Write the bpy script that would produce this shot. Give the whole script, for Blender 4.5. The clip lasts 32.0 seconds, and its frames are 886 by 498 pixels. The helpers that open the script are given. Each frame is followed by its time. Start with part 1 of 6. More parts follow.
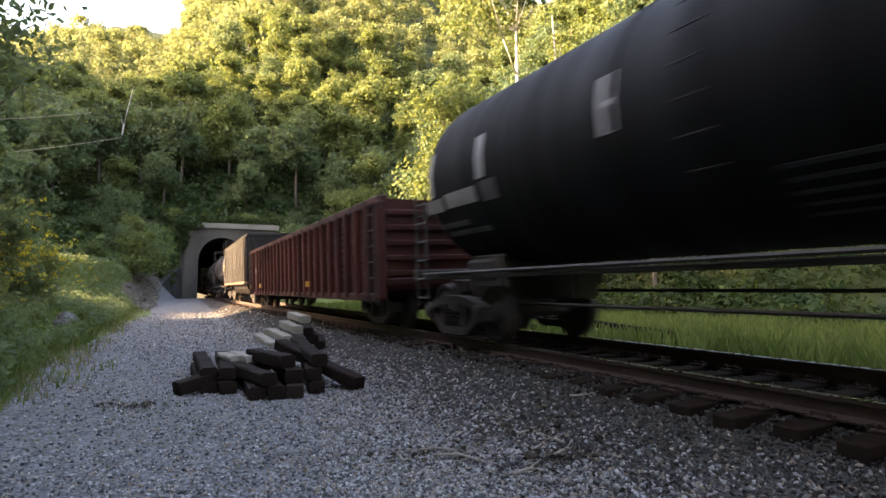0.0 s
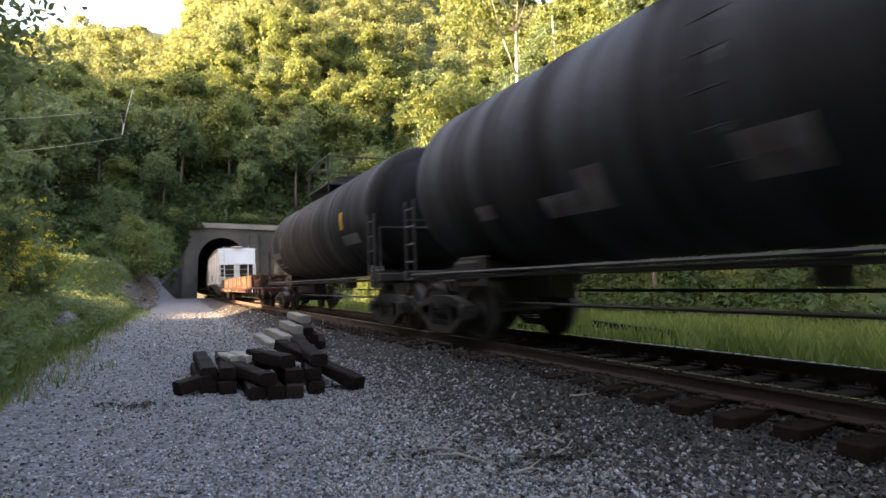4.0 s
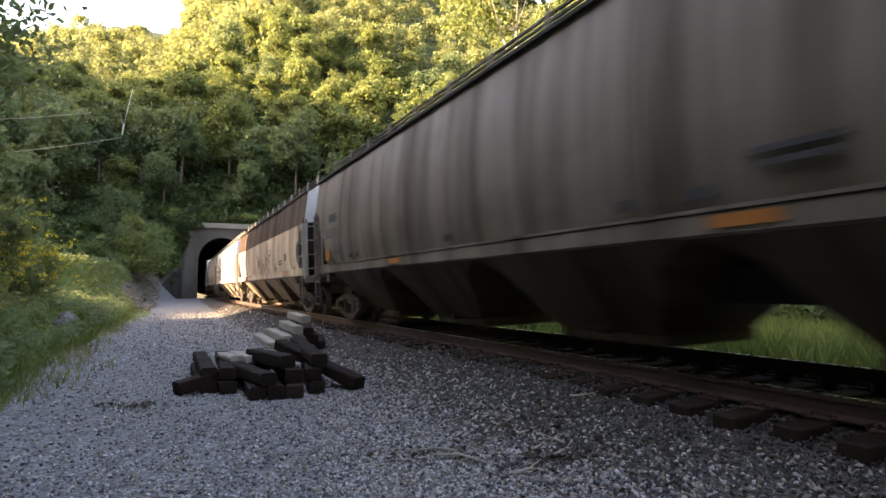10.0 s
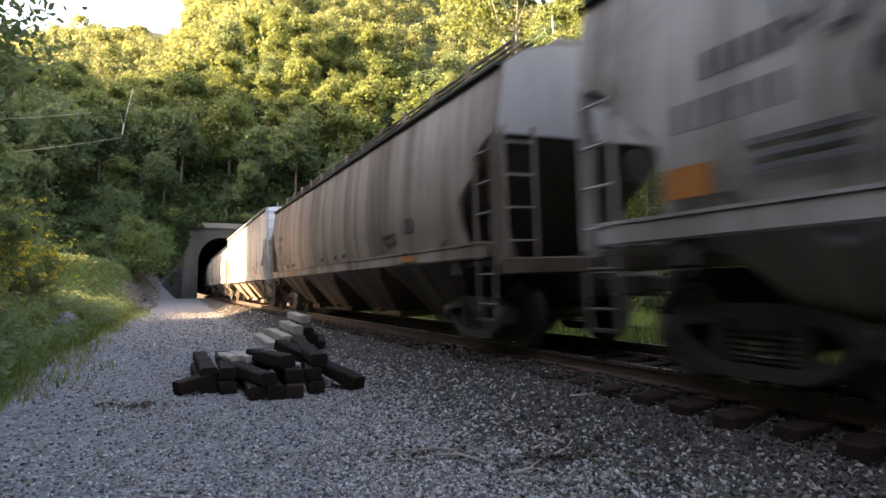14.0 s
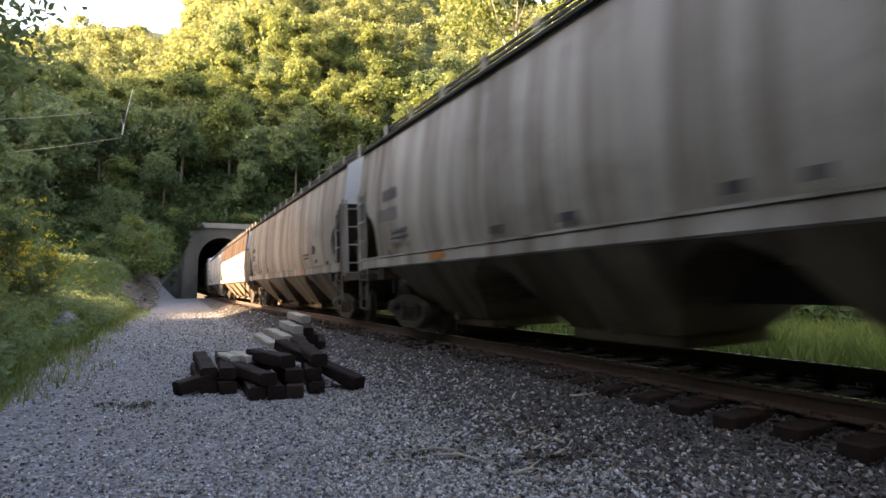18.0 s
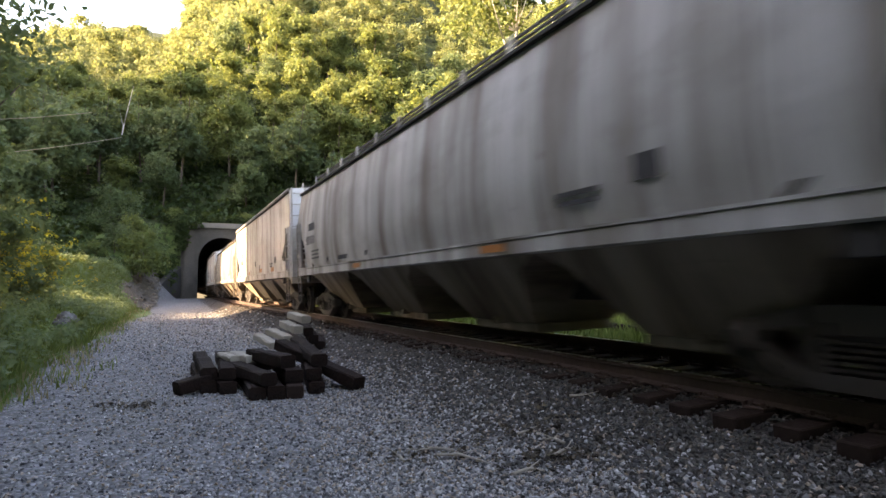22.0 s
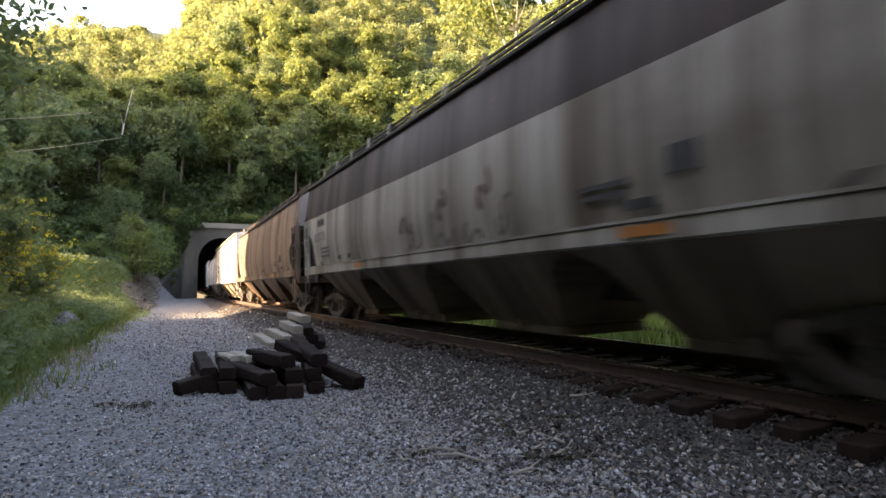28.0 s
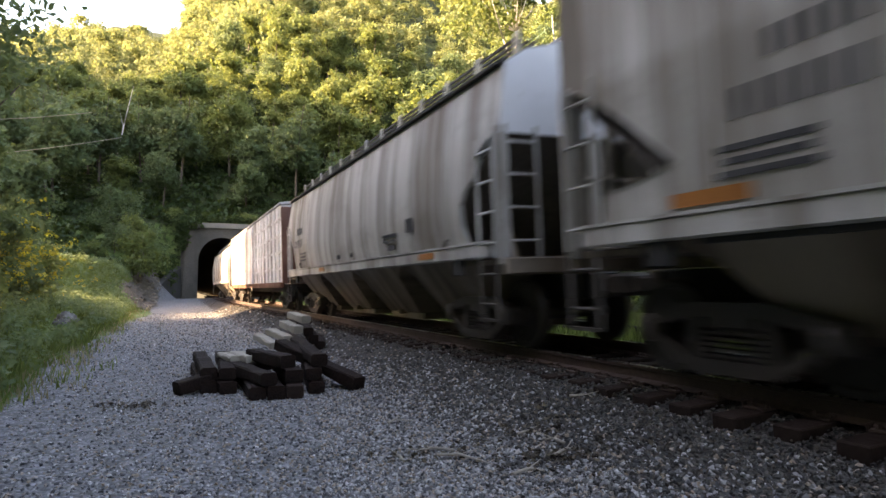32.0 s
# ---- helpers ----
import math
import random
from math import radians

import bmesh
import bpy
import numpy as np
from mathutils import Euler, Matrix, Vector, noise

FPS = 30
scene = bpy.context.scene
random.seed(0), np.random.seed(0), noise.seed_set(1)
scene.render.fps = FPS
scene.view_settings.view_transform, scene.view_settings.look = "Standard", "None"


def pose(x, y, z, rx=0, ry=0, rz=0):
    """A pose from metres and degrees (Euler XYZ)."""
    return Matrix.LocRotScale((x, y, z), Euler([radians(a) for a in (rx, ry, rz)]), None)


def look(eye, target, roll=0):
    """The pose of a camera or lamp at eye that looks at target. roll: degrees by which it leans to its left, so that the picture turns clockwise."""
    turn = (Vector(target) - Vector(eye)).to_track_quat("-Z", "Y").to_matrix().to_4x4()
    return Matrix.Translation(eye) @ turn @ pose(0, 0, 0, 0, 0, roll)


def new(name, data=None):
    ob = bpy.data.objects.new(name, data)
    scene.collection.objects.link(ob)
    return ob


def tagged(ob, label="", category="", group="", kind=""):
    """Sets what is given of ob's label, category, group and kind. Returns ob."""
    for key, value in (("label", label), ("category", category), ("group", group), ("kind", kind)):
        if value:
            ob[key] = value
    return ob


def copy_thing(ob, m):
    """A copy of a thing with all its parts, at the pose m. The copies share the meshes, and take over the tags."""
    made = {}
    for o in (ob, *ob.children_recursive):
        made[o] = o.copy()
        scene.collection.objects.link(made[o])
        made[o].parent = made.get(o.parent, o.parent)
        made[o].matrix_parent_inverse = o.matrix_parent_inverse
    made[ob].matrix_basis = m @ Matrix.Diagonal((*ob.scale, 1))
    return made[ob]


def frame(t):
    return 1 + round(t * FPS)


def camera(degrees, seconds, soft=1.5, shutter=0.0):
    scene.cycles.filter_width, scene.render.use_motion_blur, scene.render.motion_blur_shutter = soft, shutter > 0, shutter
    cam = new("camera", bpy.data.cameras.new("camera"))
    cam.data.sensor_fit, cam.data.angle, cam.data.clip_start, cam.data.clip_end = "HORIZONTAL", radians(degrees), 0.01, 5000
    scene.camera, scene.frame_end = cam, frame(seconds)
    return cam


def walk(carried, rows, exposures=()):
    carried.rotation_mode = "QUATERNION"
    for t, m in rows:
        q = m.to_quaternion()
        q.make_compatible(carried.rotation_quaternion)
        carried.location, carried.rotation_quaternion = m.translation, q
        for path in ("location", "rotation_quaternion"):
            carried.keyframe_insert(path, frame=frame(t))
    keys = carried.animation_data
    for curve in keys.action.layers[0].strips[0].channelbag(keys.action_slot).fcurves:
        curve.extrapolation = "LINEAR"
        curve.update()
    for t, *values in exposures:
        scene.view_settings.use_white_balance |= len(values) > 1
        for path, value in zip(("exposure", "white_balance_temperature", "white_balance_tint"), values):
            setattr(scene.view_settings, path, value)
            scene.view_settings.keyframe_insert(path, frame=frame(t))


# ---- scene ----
SECONDS = 32.0
EYE = 1.50                      # eye height over the gravel yard
RAIL_Z = EYE - 0.792            # top of the rails
PSI, D0, KAPPA, CANT, SPEED = 0.4477, 5.497, 0.0005, 0.0365, 12.412
TIE_Z = RAIL_Z - 0.19
PORTAL_S = 75.0


def track(s, lat=0.0):
    """Plan point s metres along the line (away from the camera) and lat metres to its right, with the heading there."""
    lo, hi = -40.0, 80.0
    c = min(max(s, lo), hi)
    th = KAPPA * c
    a, b = math.sin(th) / KAPPA, (1 - math.cos(th)) / KAPPA
    a += (s - c) * math.cos(th)
    b += (s - c) * math.sin(th)
    a -= lat * math.sin(th)
    b += lat * math.cos(th) + D0
    return (-a * math.sin(PSI) + b * math.cos(PSI), a * math.cos(PSI) + b * math.sin(PSI), PSI - th)


def to_track(x, y):
    """Track coordinates (s, lat) of plan points, as arrays; the bend is slight, so one correction is enough."""
    a = -x * math.sin(PSI) + y * math.cos(PSI)
    b = x * math.cos(PSI) + y * math.sin(PSI) - D0
    c = np.clip(a, -40, 80)
    off = KAPPA * c * c / 2 + (a - c) * KAPPA * c
    return a, b - off


# camera: it stands on its tripod all the time
cam = camera(73.33, SECONDS, soft=1.5, shutter=0.5)
CAM = pose(0, 0, EYE, 90 + math.degrees(0.0674), 0, 0)
walk(cam, [(0, CAM), (SECONDS, CAM)], exposures=[(0, 3.42, 8000, 22), (SECONDS, 3.42, 8000, 22)])

# evening sky and one low sun from the left
SUN_EL, SUN_AZ = radians(16), radians(250)      # azimuth counted clockwise from +y
world = bpy.data.worlds.new("evening")
scene.world = world
world.use_nodes = True
wn = world.node_tree
sky = wn.nodes.new("ShaderNodeTexSky")
sky.sky_type = "NISHITA"
sky.sun_disc = False
sky.sun_elevation, sky.sun_rotation = SUN_EL, SUN_AZ
sky.air_density, sky.dust_density = 1.0, 3.0
wn.links.new(sky.outputs[0], wn.nodes["Background"].inputs[0])
wn.nodes["Background"].inputs[1].default_value = 0.15
sun = new("sun", bpy.data.lights.new("sun", "SUN"))
sun.data.energy, sun.data.angle, sun.data.color = 4.3, radians(0.53), (1.0, 0.82, 0.55)
to_sun = Vector((math.sin(SUN_AZ) * math.cos(SUN_EL), math.cos(SUN_AZ) * math.cos(SUN_EL), math.sin(SUN_EL)))
sun.matrix_world = look(to_sun * 300, (0, 0, 0))


# ---------------------------------------------------------------- materials
def nodes_of(name):
    m = bpy.data.materials.new(name)
    m.use_nodes = True
    return m, m.node_tree.nodes, m.node_tree.links, m.node_tree.nodes["Principled BSDF"]


def mixer(n, l, fac, a, b, blend="MIX"):
    x = n.new("ShaderNodeMix")
    x.data_type, x.blend_type = "RGBA", blend
    for sock, v in ((x.inputs[0], fac), (x.inputs[6], a), (x.inputs[7], b)):
        if isinstance(v, bpy.types.NodeSocket):
            l.new(v, sock)
        elif isinstance(v, tuple):
            sock.default_value = (*v[:3], 1)
        else:
            sock.default_value = v
    return x.outputs[2]


def ramp(n, l, src, a, b, va=0.0, vb=1.0):
    r = n.new("ShaderNodeMapRange")
    r.inputs[1].default_value, r.inputs[2].default_value, r.inputs[3].default_value, r.inputs[4].default_value = a, b, va, vb
    l.new(src, r.inputs[0])
    return r.outputs[0]


def coords(n, l, scale=(1, 1, 1), kind="Object"):
    t, m = n.new("ShaderNodeTexCoord"), n.new("ShaderNodeMapping")
    m.inputs[3].default_value = scale
    l.new(t.outputs[kind], m.inputs[0])
    return m.outputs[0]


def noise_of(n, l, vec, scale, detail=4.0, rough=0.55):
    t = n.new("ShaderNodeTexNoise")
    t.inputs["Scale"].default_value, t.inputs["Detail"].default_value, t.inputs["Roughness"].default_value = scale, detail, rough
    if vec is not None:
        l.new(vec, t.inputs["Vector"])
    return t.outputs["Fac"]


def bump(n, l, height, strength, dist, bsdf):
    b = n.new("ShaderNodeBump")
    b.inputs["Strength"].default_value, b.inputs["Distance"].default_value = strength, dist
    l.new(height, b.inputs["Height"])
    l.new(b.outputs[0], bsdf.inputs["Normal"])


def plain(name, color, rough=0.6, metal=0.0, vary=0.35, scale=6.0, dark=None, bumps=0.15, dist=0.004, spec=0.4):
    """A surface with stains at two scales and fine relief."""
    m, n, l, p = nodes_of(name)
    vec = coords(n, l)
    big, fine = noise_of(n, l, vec, scale * 0.2), noise_of(n, l, vec, scale * 4, 6)
    dk = dark or tuple(c * (1 - vary) for c in color)
    c = mixer(n, l, ramp(n, l, big, 0.35, 0.65), color, dk)
    c = mixer(n, l, ramp(n, l, fine, 0.4, 0.75, 0, 0.6), c, dk)
    l.new(c, p.inputs["Base Color"])
    p.inputs["Roughness"].default_value, p.inputs["Metallic"].default_value = rough, metal
    p.inputs["Specular IOR Level"].default_value = spec
    l.new(ramp(n, l, fine, 0.2, 0.8, rough - 0.12, min(1, rough + 0.12)), p.inputs["Roughness"])
    bump(n, l, fine, bumps, dist, p)
    return m


def car_paint(name, rough=0.5, spec=0.28, dirt=1.0):
    """Weathered railcar paint: its colour is the object's own; alpha below 0.5 means a brown painted band above 2.84 m."""
    m, n, l, p = nodes_of(name)
    info = n.new("ShaderNodeObjectInfo")
    tc, sep = n.new("ShaderNodeTexCoord"), n.new("ShaderNodeSeparateXYZ")
    l.new(tc.outputs["Object"], sep.inputs[0])
    add = n.new("ShaderNodeVectorMath")
    l.new(tc.outputs["Object"], add.inputs[0])
    off = n.new("ShaderNodeCombineXYZ")
    mul = n.new("ShaderNodeMath")
    mul.operation = "MULTIPLY"
    mul.inputs[1].default_value = 91.0
    l.new(info.outputs["Random"], mul.inputs[0])
    l.new(mul.outputs[0], off.inputs[1])
    l.new(off.outputs[0], add.inputs[1])
    streaks, blot = n.new("ShaderNodeMapping"), n.new("ShaderNodeMapping")
    streaks.inputs[3].default_value, blot.inputs[3].default_value = (0.3, 1.6, 0.10), (0.5, 0.45, 0.8)
    l.new(add.outputs[0], streaks.inputs[0])
    l.new(add.outputs[0], blot.inputs[0])
    s1, s2 = noise_of(n, l, streaks.outputs[0], 1.0, 6, 0.65), noise_of(n, l, blot.outputs[0], 1.0, 5, 0.6)
    fine = noise_of(n, l, add.outputs[0], 30, 4)
    band = n.new("ShaderNodeMath")
    band.operation = "GREATER_THAN"
    band.inputs[1].default_value = 2.84
    l.new(sep.outputs[2], band.inputs[0])
    inv = n.new("ShaderNodeMath")
    inv.operation = "LESS_THAN"
    inv.inputs[1].default_value = 0.5
    l.new(info.outputs["Alpha"], inv.inputs[0])
    both = n.new("ShaderNodeMath")
    both.operation = "MULTIPLY"
    l.new(band.outputs[0], both.inputs[0])
    l.new(inv.outputs[0], both.inputs[1])
    base = mixer(n, l, both.outputs[0], info.outputs["Color"], (0.046, 0.028, 0.021))
    grime = mixer(n, l, 1.0, base, (0.28, 0.225, 0.18), "MULTIPLY")
    thin = n.new("ShaderNodeMapping")
    thin.inputs[3].default_value = (0.5, 7.0, 0.25)
    l.new(add.outputs[0], thin.inputs[0])
    s3 = noise_of(n, l, thin.outputs[0], 1.0, 5, 0.7)
    c = mixer(n, l, ramp(n, l, s1, 0.42, 0.66, 0, 0.9 * dirt), base, grime)
    c = mixer(n, l, ramp(n, l, s3, 0.50, 0.72, 0, 0.55 * dirt), c, grime)
    spots = noise_of(n, l, add.outputs[0], 9.0, 6, 0.7)
    c = mixer(n, l, ramp(n, l, spots, 0.60, 0.72, 0, 0.35), c, grime)
    c = mixer(n, l, ramp(n, l, s2, 0.5, 0.75, 0, 0.6 * dirt), c, grime)
    rust = ramp(n, l, noise_of(n, l, add.outputs[0], 2.3, 8, 0.7), 0.66, 0.74, 0, 0.55)
    c = mixer(n, l, rust, c, (0.12, 0.055, 0.03))
    l.new(c, p.inputs["Base Color"])
    p.inputs["Specular IOR Level"].default_value = spec
    l.new(ramp(n, l, s1, 0.3, 0.8, rough - 0.1, rough + 0.25), p.inputs["Roughness"])
    bump(n, l, fine, 0.08, 0.004, p)
    return m


def gravel_ground():
    """Gravel, grass and forest floor on one sheet, told apart by the sheet's own zone attribute."""
    m, n, l, p = nodes_of("yard_ground")
    vec = coords(n, l)
    v = n.new("ShaderNodeTexVoronoi")
    v.inputs["Scale"].default_value = 22
    l.new(vec, v.inputs["Vector"])
    v2 = n.new("ShaderNodeTexVoronoi")
    v2.inputs["Scale"].default_value = 9
    l.new(vec, v2.inputs["Vector"])
    bw = n.new("ShaderNodeSeparateColor")
    l.new(v.outputs["Color"], bw.inputs[0])
    stone = mixer(n, l, bw.outputs[0], (0.065, 0.067, 0.077), (0.30, 0.30, 0.318))
    stone = mixer(n, l, ramp(n, l, bw.outputs[1], 0.75, 0.9, 0, 0.7), stone, (0.20, 0.155, 0.11))
    stone = mixer(n, l, ramp(n, l, v.outputs["Distance"], 0.35, 0.75, 0, 0.8), stone, (0.05, 0.05, 0.05))
    clump = noise_of(n, l, vec, 5.0, 6, 0.75)
    stone = mixer(n, l, ramp(n, l, clump, 0.38, 0.62, 0, 0.55), stone, (0.07, 0.068, 0.066))
    stone = mixer(n, l, ramp(n, l, clump, 0.62, 0.42, 0, 0.25), stone, (0.36, 0.355, 0.36))
    worn = noise_of(n, l, vec, 0.35, 5)
    stone = mixer(n, l, ramp(n, l, worn, 0.45, 0.7, 0, 0.4), stone, (0.16, 0.145, 0.13))
    gn = noise_of(n, l, vec, 1.3, 6, 0.65)
    grass = mixer(n, l, ramp(n, l, gn, 0.35, 0.65), (0.06, 0.105, 0.025), (0.12, 0.15, 0.045))
    floor = mixer(n, l, ramp(n, l, gn, 0.4, 0.7), (0.022, 0.038, 0.010), (0.045, 0.050, 0.018))
    soil = mixer(n, l, ramp(n, l, gn, 0.35, 0.7), (0.105, 0.086, 0.066), (0.06, 0.052, 0.042))
    at = n.new("ShaderNodeAttribute")
    at.attribute_name = "zone"
    zs = n.new("ShaderNodeSeparateColor")
    l.new(at.outputs["Color"], zs.inputs[0])
    edge = noise_of(n, l, vec, 2.2, 6, 0.7)

    def soft(sock):
        a = n.new("ShaderNodeMath")
        a.operation = "ADD"
        l.new(sock, a.inputs[0])
        l.new(ramp(n, l, edge, 0.25, 0.75, -0.4, 0.4), a.inputs[1])
        return ramp(n, l, a.outputs[0], 0.4, 0.6)
    c = mixer(n, l, soft(zs.outputs[0]), floor, grass)
    c = mixer(n, l, soft(zs.outputs[2]), c, soil)
    g = soft(zs.outputs[1])
    # trackside gravel darkened in colour for dirt and shade alike
    dirt_shade = mixer(n, l, 1.0, stone, (0.32, 0.28, 0.25), "MULTIPLY")
    stone = mixer(n, l, soft(at.outputs["Alpha"]), stone, dirt_shade)
    c = mixer(n, l, g, c, stone)
    l.new(c, p.inputs["Base Color"])
    p.inputs["Roughness"].default_value = 0.85
    p.inputs["Specular IOR Level"].default_value = 0.25
    bump(n, l, ramp(n, l, v.outputs["Distance"], 0, 0.8, 1, 0), 0.8, 0.03, p)
    return m


def stone_mat(name, a, b, tan=(0.30, 0.23, 0.16)):
    m, n, l, p = nodes_of(name)
    g = n.new("ShaderNodeNewGeometry")
    info = n.new("ShaderNodeObjectInfo")
    add = n.new("ShaderNodeMath")
    l.new(g.outputs["Random Per Island"], add.inputs[0])
    l.new(info.outputs["Random"], add.inputs[1])
    fr = n.new("ShaderNodeMath")
    fr.operation = "FRACT"
    l.new(add.outputs[0], fr.inputs[0])
    pw = n.new("ShaderNodeMath")
    pw.operation = "POWER"
    pw.inputs[1].default_value = 1.35
    l.new(fr.outputs[0], pw.inputs[0])
    c = mixer(n, l, pw.outputs[0], a, b)
    k = n.new("ShaderNodeMath")
    k.operation = "MULTIPLY"
    k.inputs[1].default_value = 7.31
    l.new(fr.outputs[0], k.inputs[0])
    f2 = n.new("ShaderNodeMath")
    f2.operation = "FRACT"
    l.new(k.outputs[0], f2.inputs[0])
    c = mixer(n, l, ramp(n, l, f2.outputs[0], 0.72, 0.9, 0, 0.75), c, tan)
    fine = noise_of(n, l, coords(n, l), 60, 4)
    c = mixer(n, l, ramp(n, l, fine, 0.4, 0.7, 0, 0.35), c, (0.08, 0.08, 0.08))
    l.new(c, p.inputs["Base Color"])
    p.inputs["Roughness"].default_value = 0.75
    bump(n, l, fine, 0.3, 0.004, p)
    return m


def leaf_mat(name, a, b, glow=(0.16, 0.20, 0.02), trans=0.45, gaps=0.62):
    m, n, l, p = nodes_of(name)
    g, info = n.new("ShaderNodeNewGeometry"), n.new("ShaderNodeObjectInfo")
    c = mixer(n, l, g.outputs["Random Per Island"], a, b)
    hs = n.new("ShaderNodeHueSaturation")
    l.new(ramp(n, l, info.outputs["Random"], 0, 1, 0.488, 0.522), hs.inputs["Hue"])
    l.new(ramp(n, l, info.outputs["Random"], 0, 1, 1.25, 0.75), hs.inputs["Value"])
    # darker noise patches: random tone, also painted shade between leaf clumps
    patch = noise_of(n, l, coords(n, l), 0.9, 3, 0.6)
    c = mixer(n, l, ramp(n, l, patch, 0.38, 0.60, gaps, 0.0), c, tuple(k * 0.42 for k in a))
    l.new(c, hs.inputs["Color"])
    l.new(hs.outputs[0], p.inputs["Base Color"])
    p.inputs["Roughness"].default_value = 0.55
    p.inputs["Specular IOR Level"].default_value = 0.3
    tr, mx = n.new("ShaderNodeBsdfTranslucent"), n.new("ShaderNodeMixShader")
    l.new(mixer(n, l, 0.5, hs.outputs[0], glow), tr.inputs[0])
    mx.inputs[0].default_value = trans
    l.new(p.outputs[0], mx.inputs[1])
    l.new(tr.outputs[0], mx.inputs[2])
    l.new(mx.outputs[0], n["Material Output"].inputs[0])
    return m


PAINT = car_paint("weathered_paint")
# end sheets carry less dirt, with skylight put into the colour
CLEAN_LIT = car_paint("cleaner_skylit_end_paint", 0.5, 0.35, 0.25)
TANK = car_paint("tank_paint", 0.66, 0.22)
GROUND = gravel_ground()
STONE = stone_mat("crushed_stone", (0.040, 0.041, 0.045), (0.48, 0.47, 0.465), (0.33, 0.245, 0.165))
# stone by the track: oil stain plus shade put into the colour
BALLAST = stone_mat("oil_shade_ballast", (0.010, 0.0095, 0.0088), (0.095, 0.088, 0.078), (0.075, 0.055, 0.038))
BARK = plain("bark", (0.12, 0.095, 0.075), 0.9, vary=0.5, scale=4, bumps=0.6, dist=0.03)
PALE_BARK = plain("pale_bark", (0.55, 0.52, 0.47), 0.85, vary=0.55, scale=5, bumps=0.4, dist=0.02)
LEAF = leaf_mat("leaves", (0.050, 0.098, 0.052), (0.120, 0.170, 0.082), (0.27, 0.29, 0.09), 0.5, 0.30)
LEAF_BRIGHT = leaf_mat("bright_leaves", (0.082, 0.128, 0.046), (0.170, 0.205, 0.075), (0.27, 0.28, 0.055), 0.5, 0.45)
# leaf copy with the shade of the lower slopes put into its colour
LEAF_SHADED = leaf_mat("shade_toned_leaves", (0.020, 0.047, 0.017), (0.062, 0.100, 0.032), (0.17, 0.20, 0.035), 0.45)
# leaf copy for far woods, sun and haze put into a lighter colour
LEAF_SUNNY = leaf_mat("sunlit_hilltop_leaves", (0.100, 0.138, 0.062), (0.195, 0.225, 0.100), (0.30, 0.30, 0.085), 0.5, 0.45)
GRASS = leaf_mat("grass_blades", (0.080, 0.130, 0.030), (0.20, 0.225, 0.068), (0.22, 0.26, 0.05), 0.4, 0.7)
DRY_GRASS = leaf_mat("dry_grass_blades", (0.20, 0.165, 0.085), (0.36, 0.31, 0.19), (0.3, 0.26, 0.12), 0.3)
LITTER = leaf_mat("withered_leaves", (0.030, 0.022, 0.016), (0.15, 0.115, 0.075), (0.08, 0.06, 0.03), 0.2)
FLOWER = leaf_mat("goldenrod_flowers", (0.5, 0.38, 0.03), (0.65, 0.5, 0.06), (0.5, 0.4, 0.02), 0.3)
STEEL = plain("truck_steel", (0.020, 0.018, 0.0165), 0.6, 0.0, scale=5, dark=(0.038, 0.028, 0.022), spec=0.5)
RUST = plain("rail_rust", (0.078, 0.047, 0.036), 0.75, 0.0, scale=5, dark=(0.050, 0.032, 0.026), bumps=0.3)
LOAD_RUST = plain("stacked_rail_rust", (0.085, 0.032, 0.018), 0.85, 0.0, scale=3, dark=(0.022, 0.012, 0.009), bumps=0.3)
# rust brightened to paint the light caught on the rail feet
RAIL_EDGE = plain("lit_rust_edge", (0.36, 0.125, 0.035), 0.85, 0.0, scale=3, dark=(0.15, 0.05, 0.02), bumps=0.2)
RUNNING = plain("polished_rail_head", (0.55, 0.54, 0.52), 0.28, 1.0, scale=5, bumps=0.05)
CREOSOTE = plain("creosoted_wood", (0.033, 0.021, 0.0165), 0.85, vary=0.45, scale=5, bumps=0.5, dist=0.01, spec=0.12)
OLD_TIE = plain("old_tie_wood", (0.023, 0.0125, 0.0095), 0.85, vary=0.45, scale=7, dark=(0.009, 0.0065, 0.0055), bumps=0.9, dist=0.02, spec=0.12)
GREY_WOOD = plain("weathered_wood", (0.34, 0.305, 0.25), 0.85, vary=0.4, scale=5, bumps=0.5, dist=0.01)
CONCRETE = plain("stained_concrete", (0.100, 0.086, 0.072), 0.9, vary=0.6, scale=1.6, dark=(0.05, 0.046, 0.04), bumps=0.4, dist=0.01)
COPING = plain("pale_coping_concrete", (0.24, 0.215, 0.185), 0.9, vary=0.5, scale=2, dark=(0.15, 0.14, 0.12), bumps=0.4, dist=0.01)
SOOT = plain("sooty_lining", (0.07, 0.065, 0.06), 0.95, vary=0.5, scale=2, bumps=0.4, dist=0.02)
ROCK = plain("hill_rock", (0.17, 0.16, 0.145), 0.9, vary=0.6, scale=2.5, dark=(0.04, 0.038, 0.033), bumps=0.9, dist=0.12)
ORANGE = plain("orange_reflector", (0.42, 0.15, 0.03), 0.5, vary=0.3, bumps=0.02)
YELLOW = plain("yellow_paint", (0.72, 0.40, 0.03), 0.55, vary=0.4, bumps=0.02)
WHITE = plain("white_lettering", (0.42, 0.41, 0.40), 0.6, vary=0.3, bumps=0.02)
FADED = plain("faded_grey_lettering", (0.17, 0.168, 0.168), 0.8, vary=0.4, bumps=0.02, spec=0.15)
DARKINK = plain("dark_lettering", (0.075, 0.074, 0.075), 0.8, vary=0.3, bumps=0.02, spec=0.15)
FAINT = plain("ghosted_lettering", (0.165, 0.135, 0.120), 0.6, vary=0.6, scale=9, bumps=0.02)
REDINK = plain("faded_red_paint", (0.13, 0.07, 0.06), 0.6, vary=0.5, bumps=0.02)
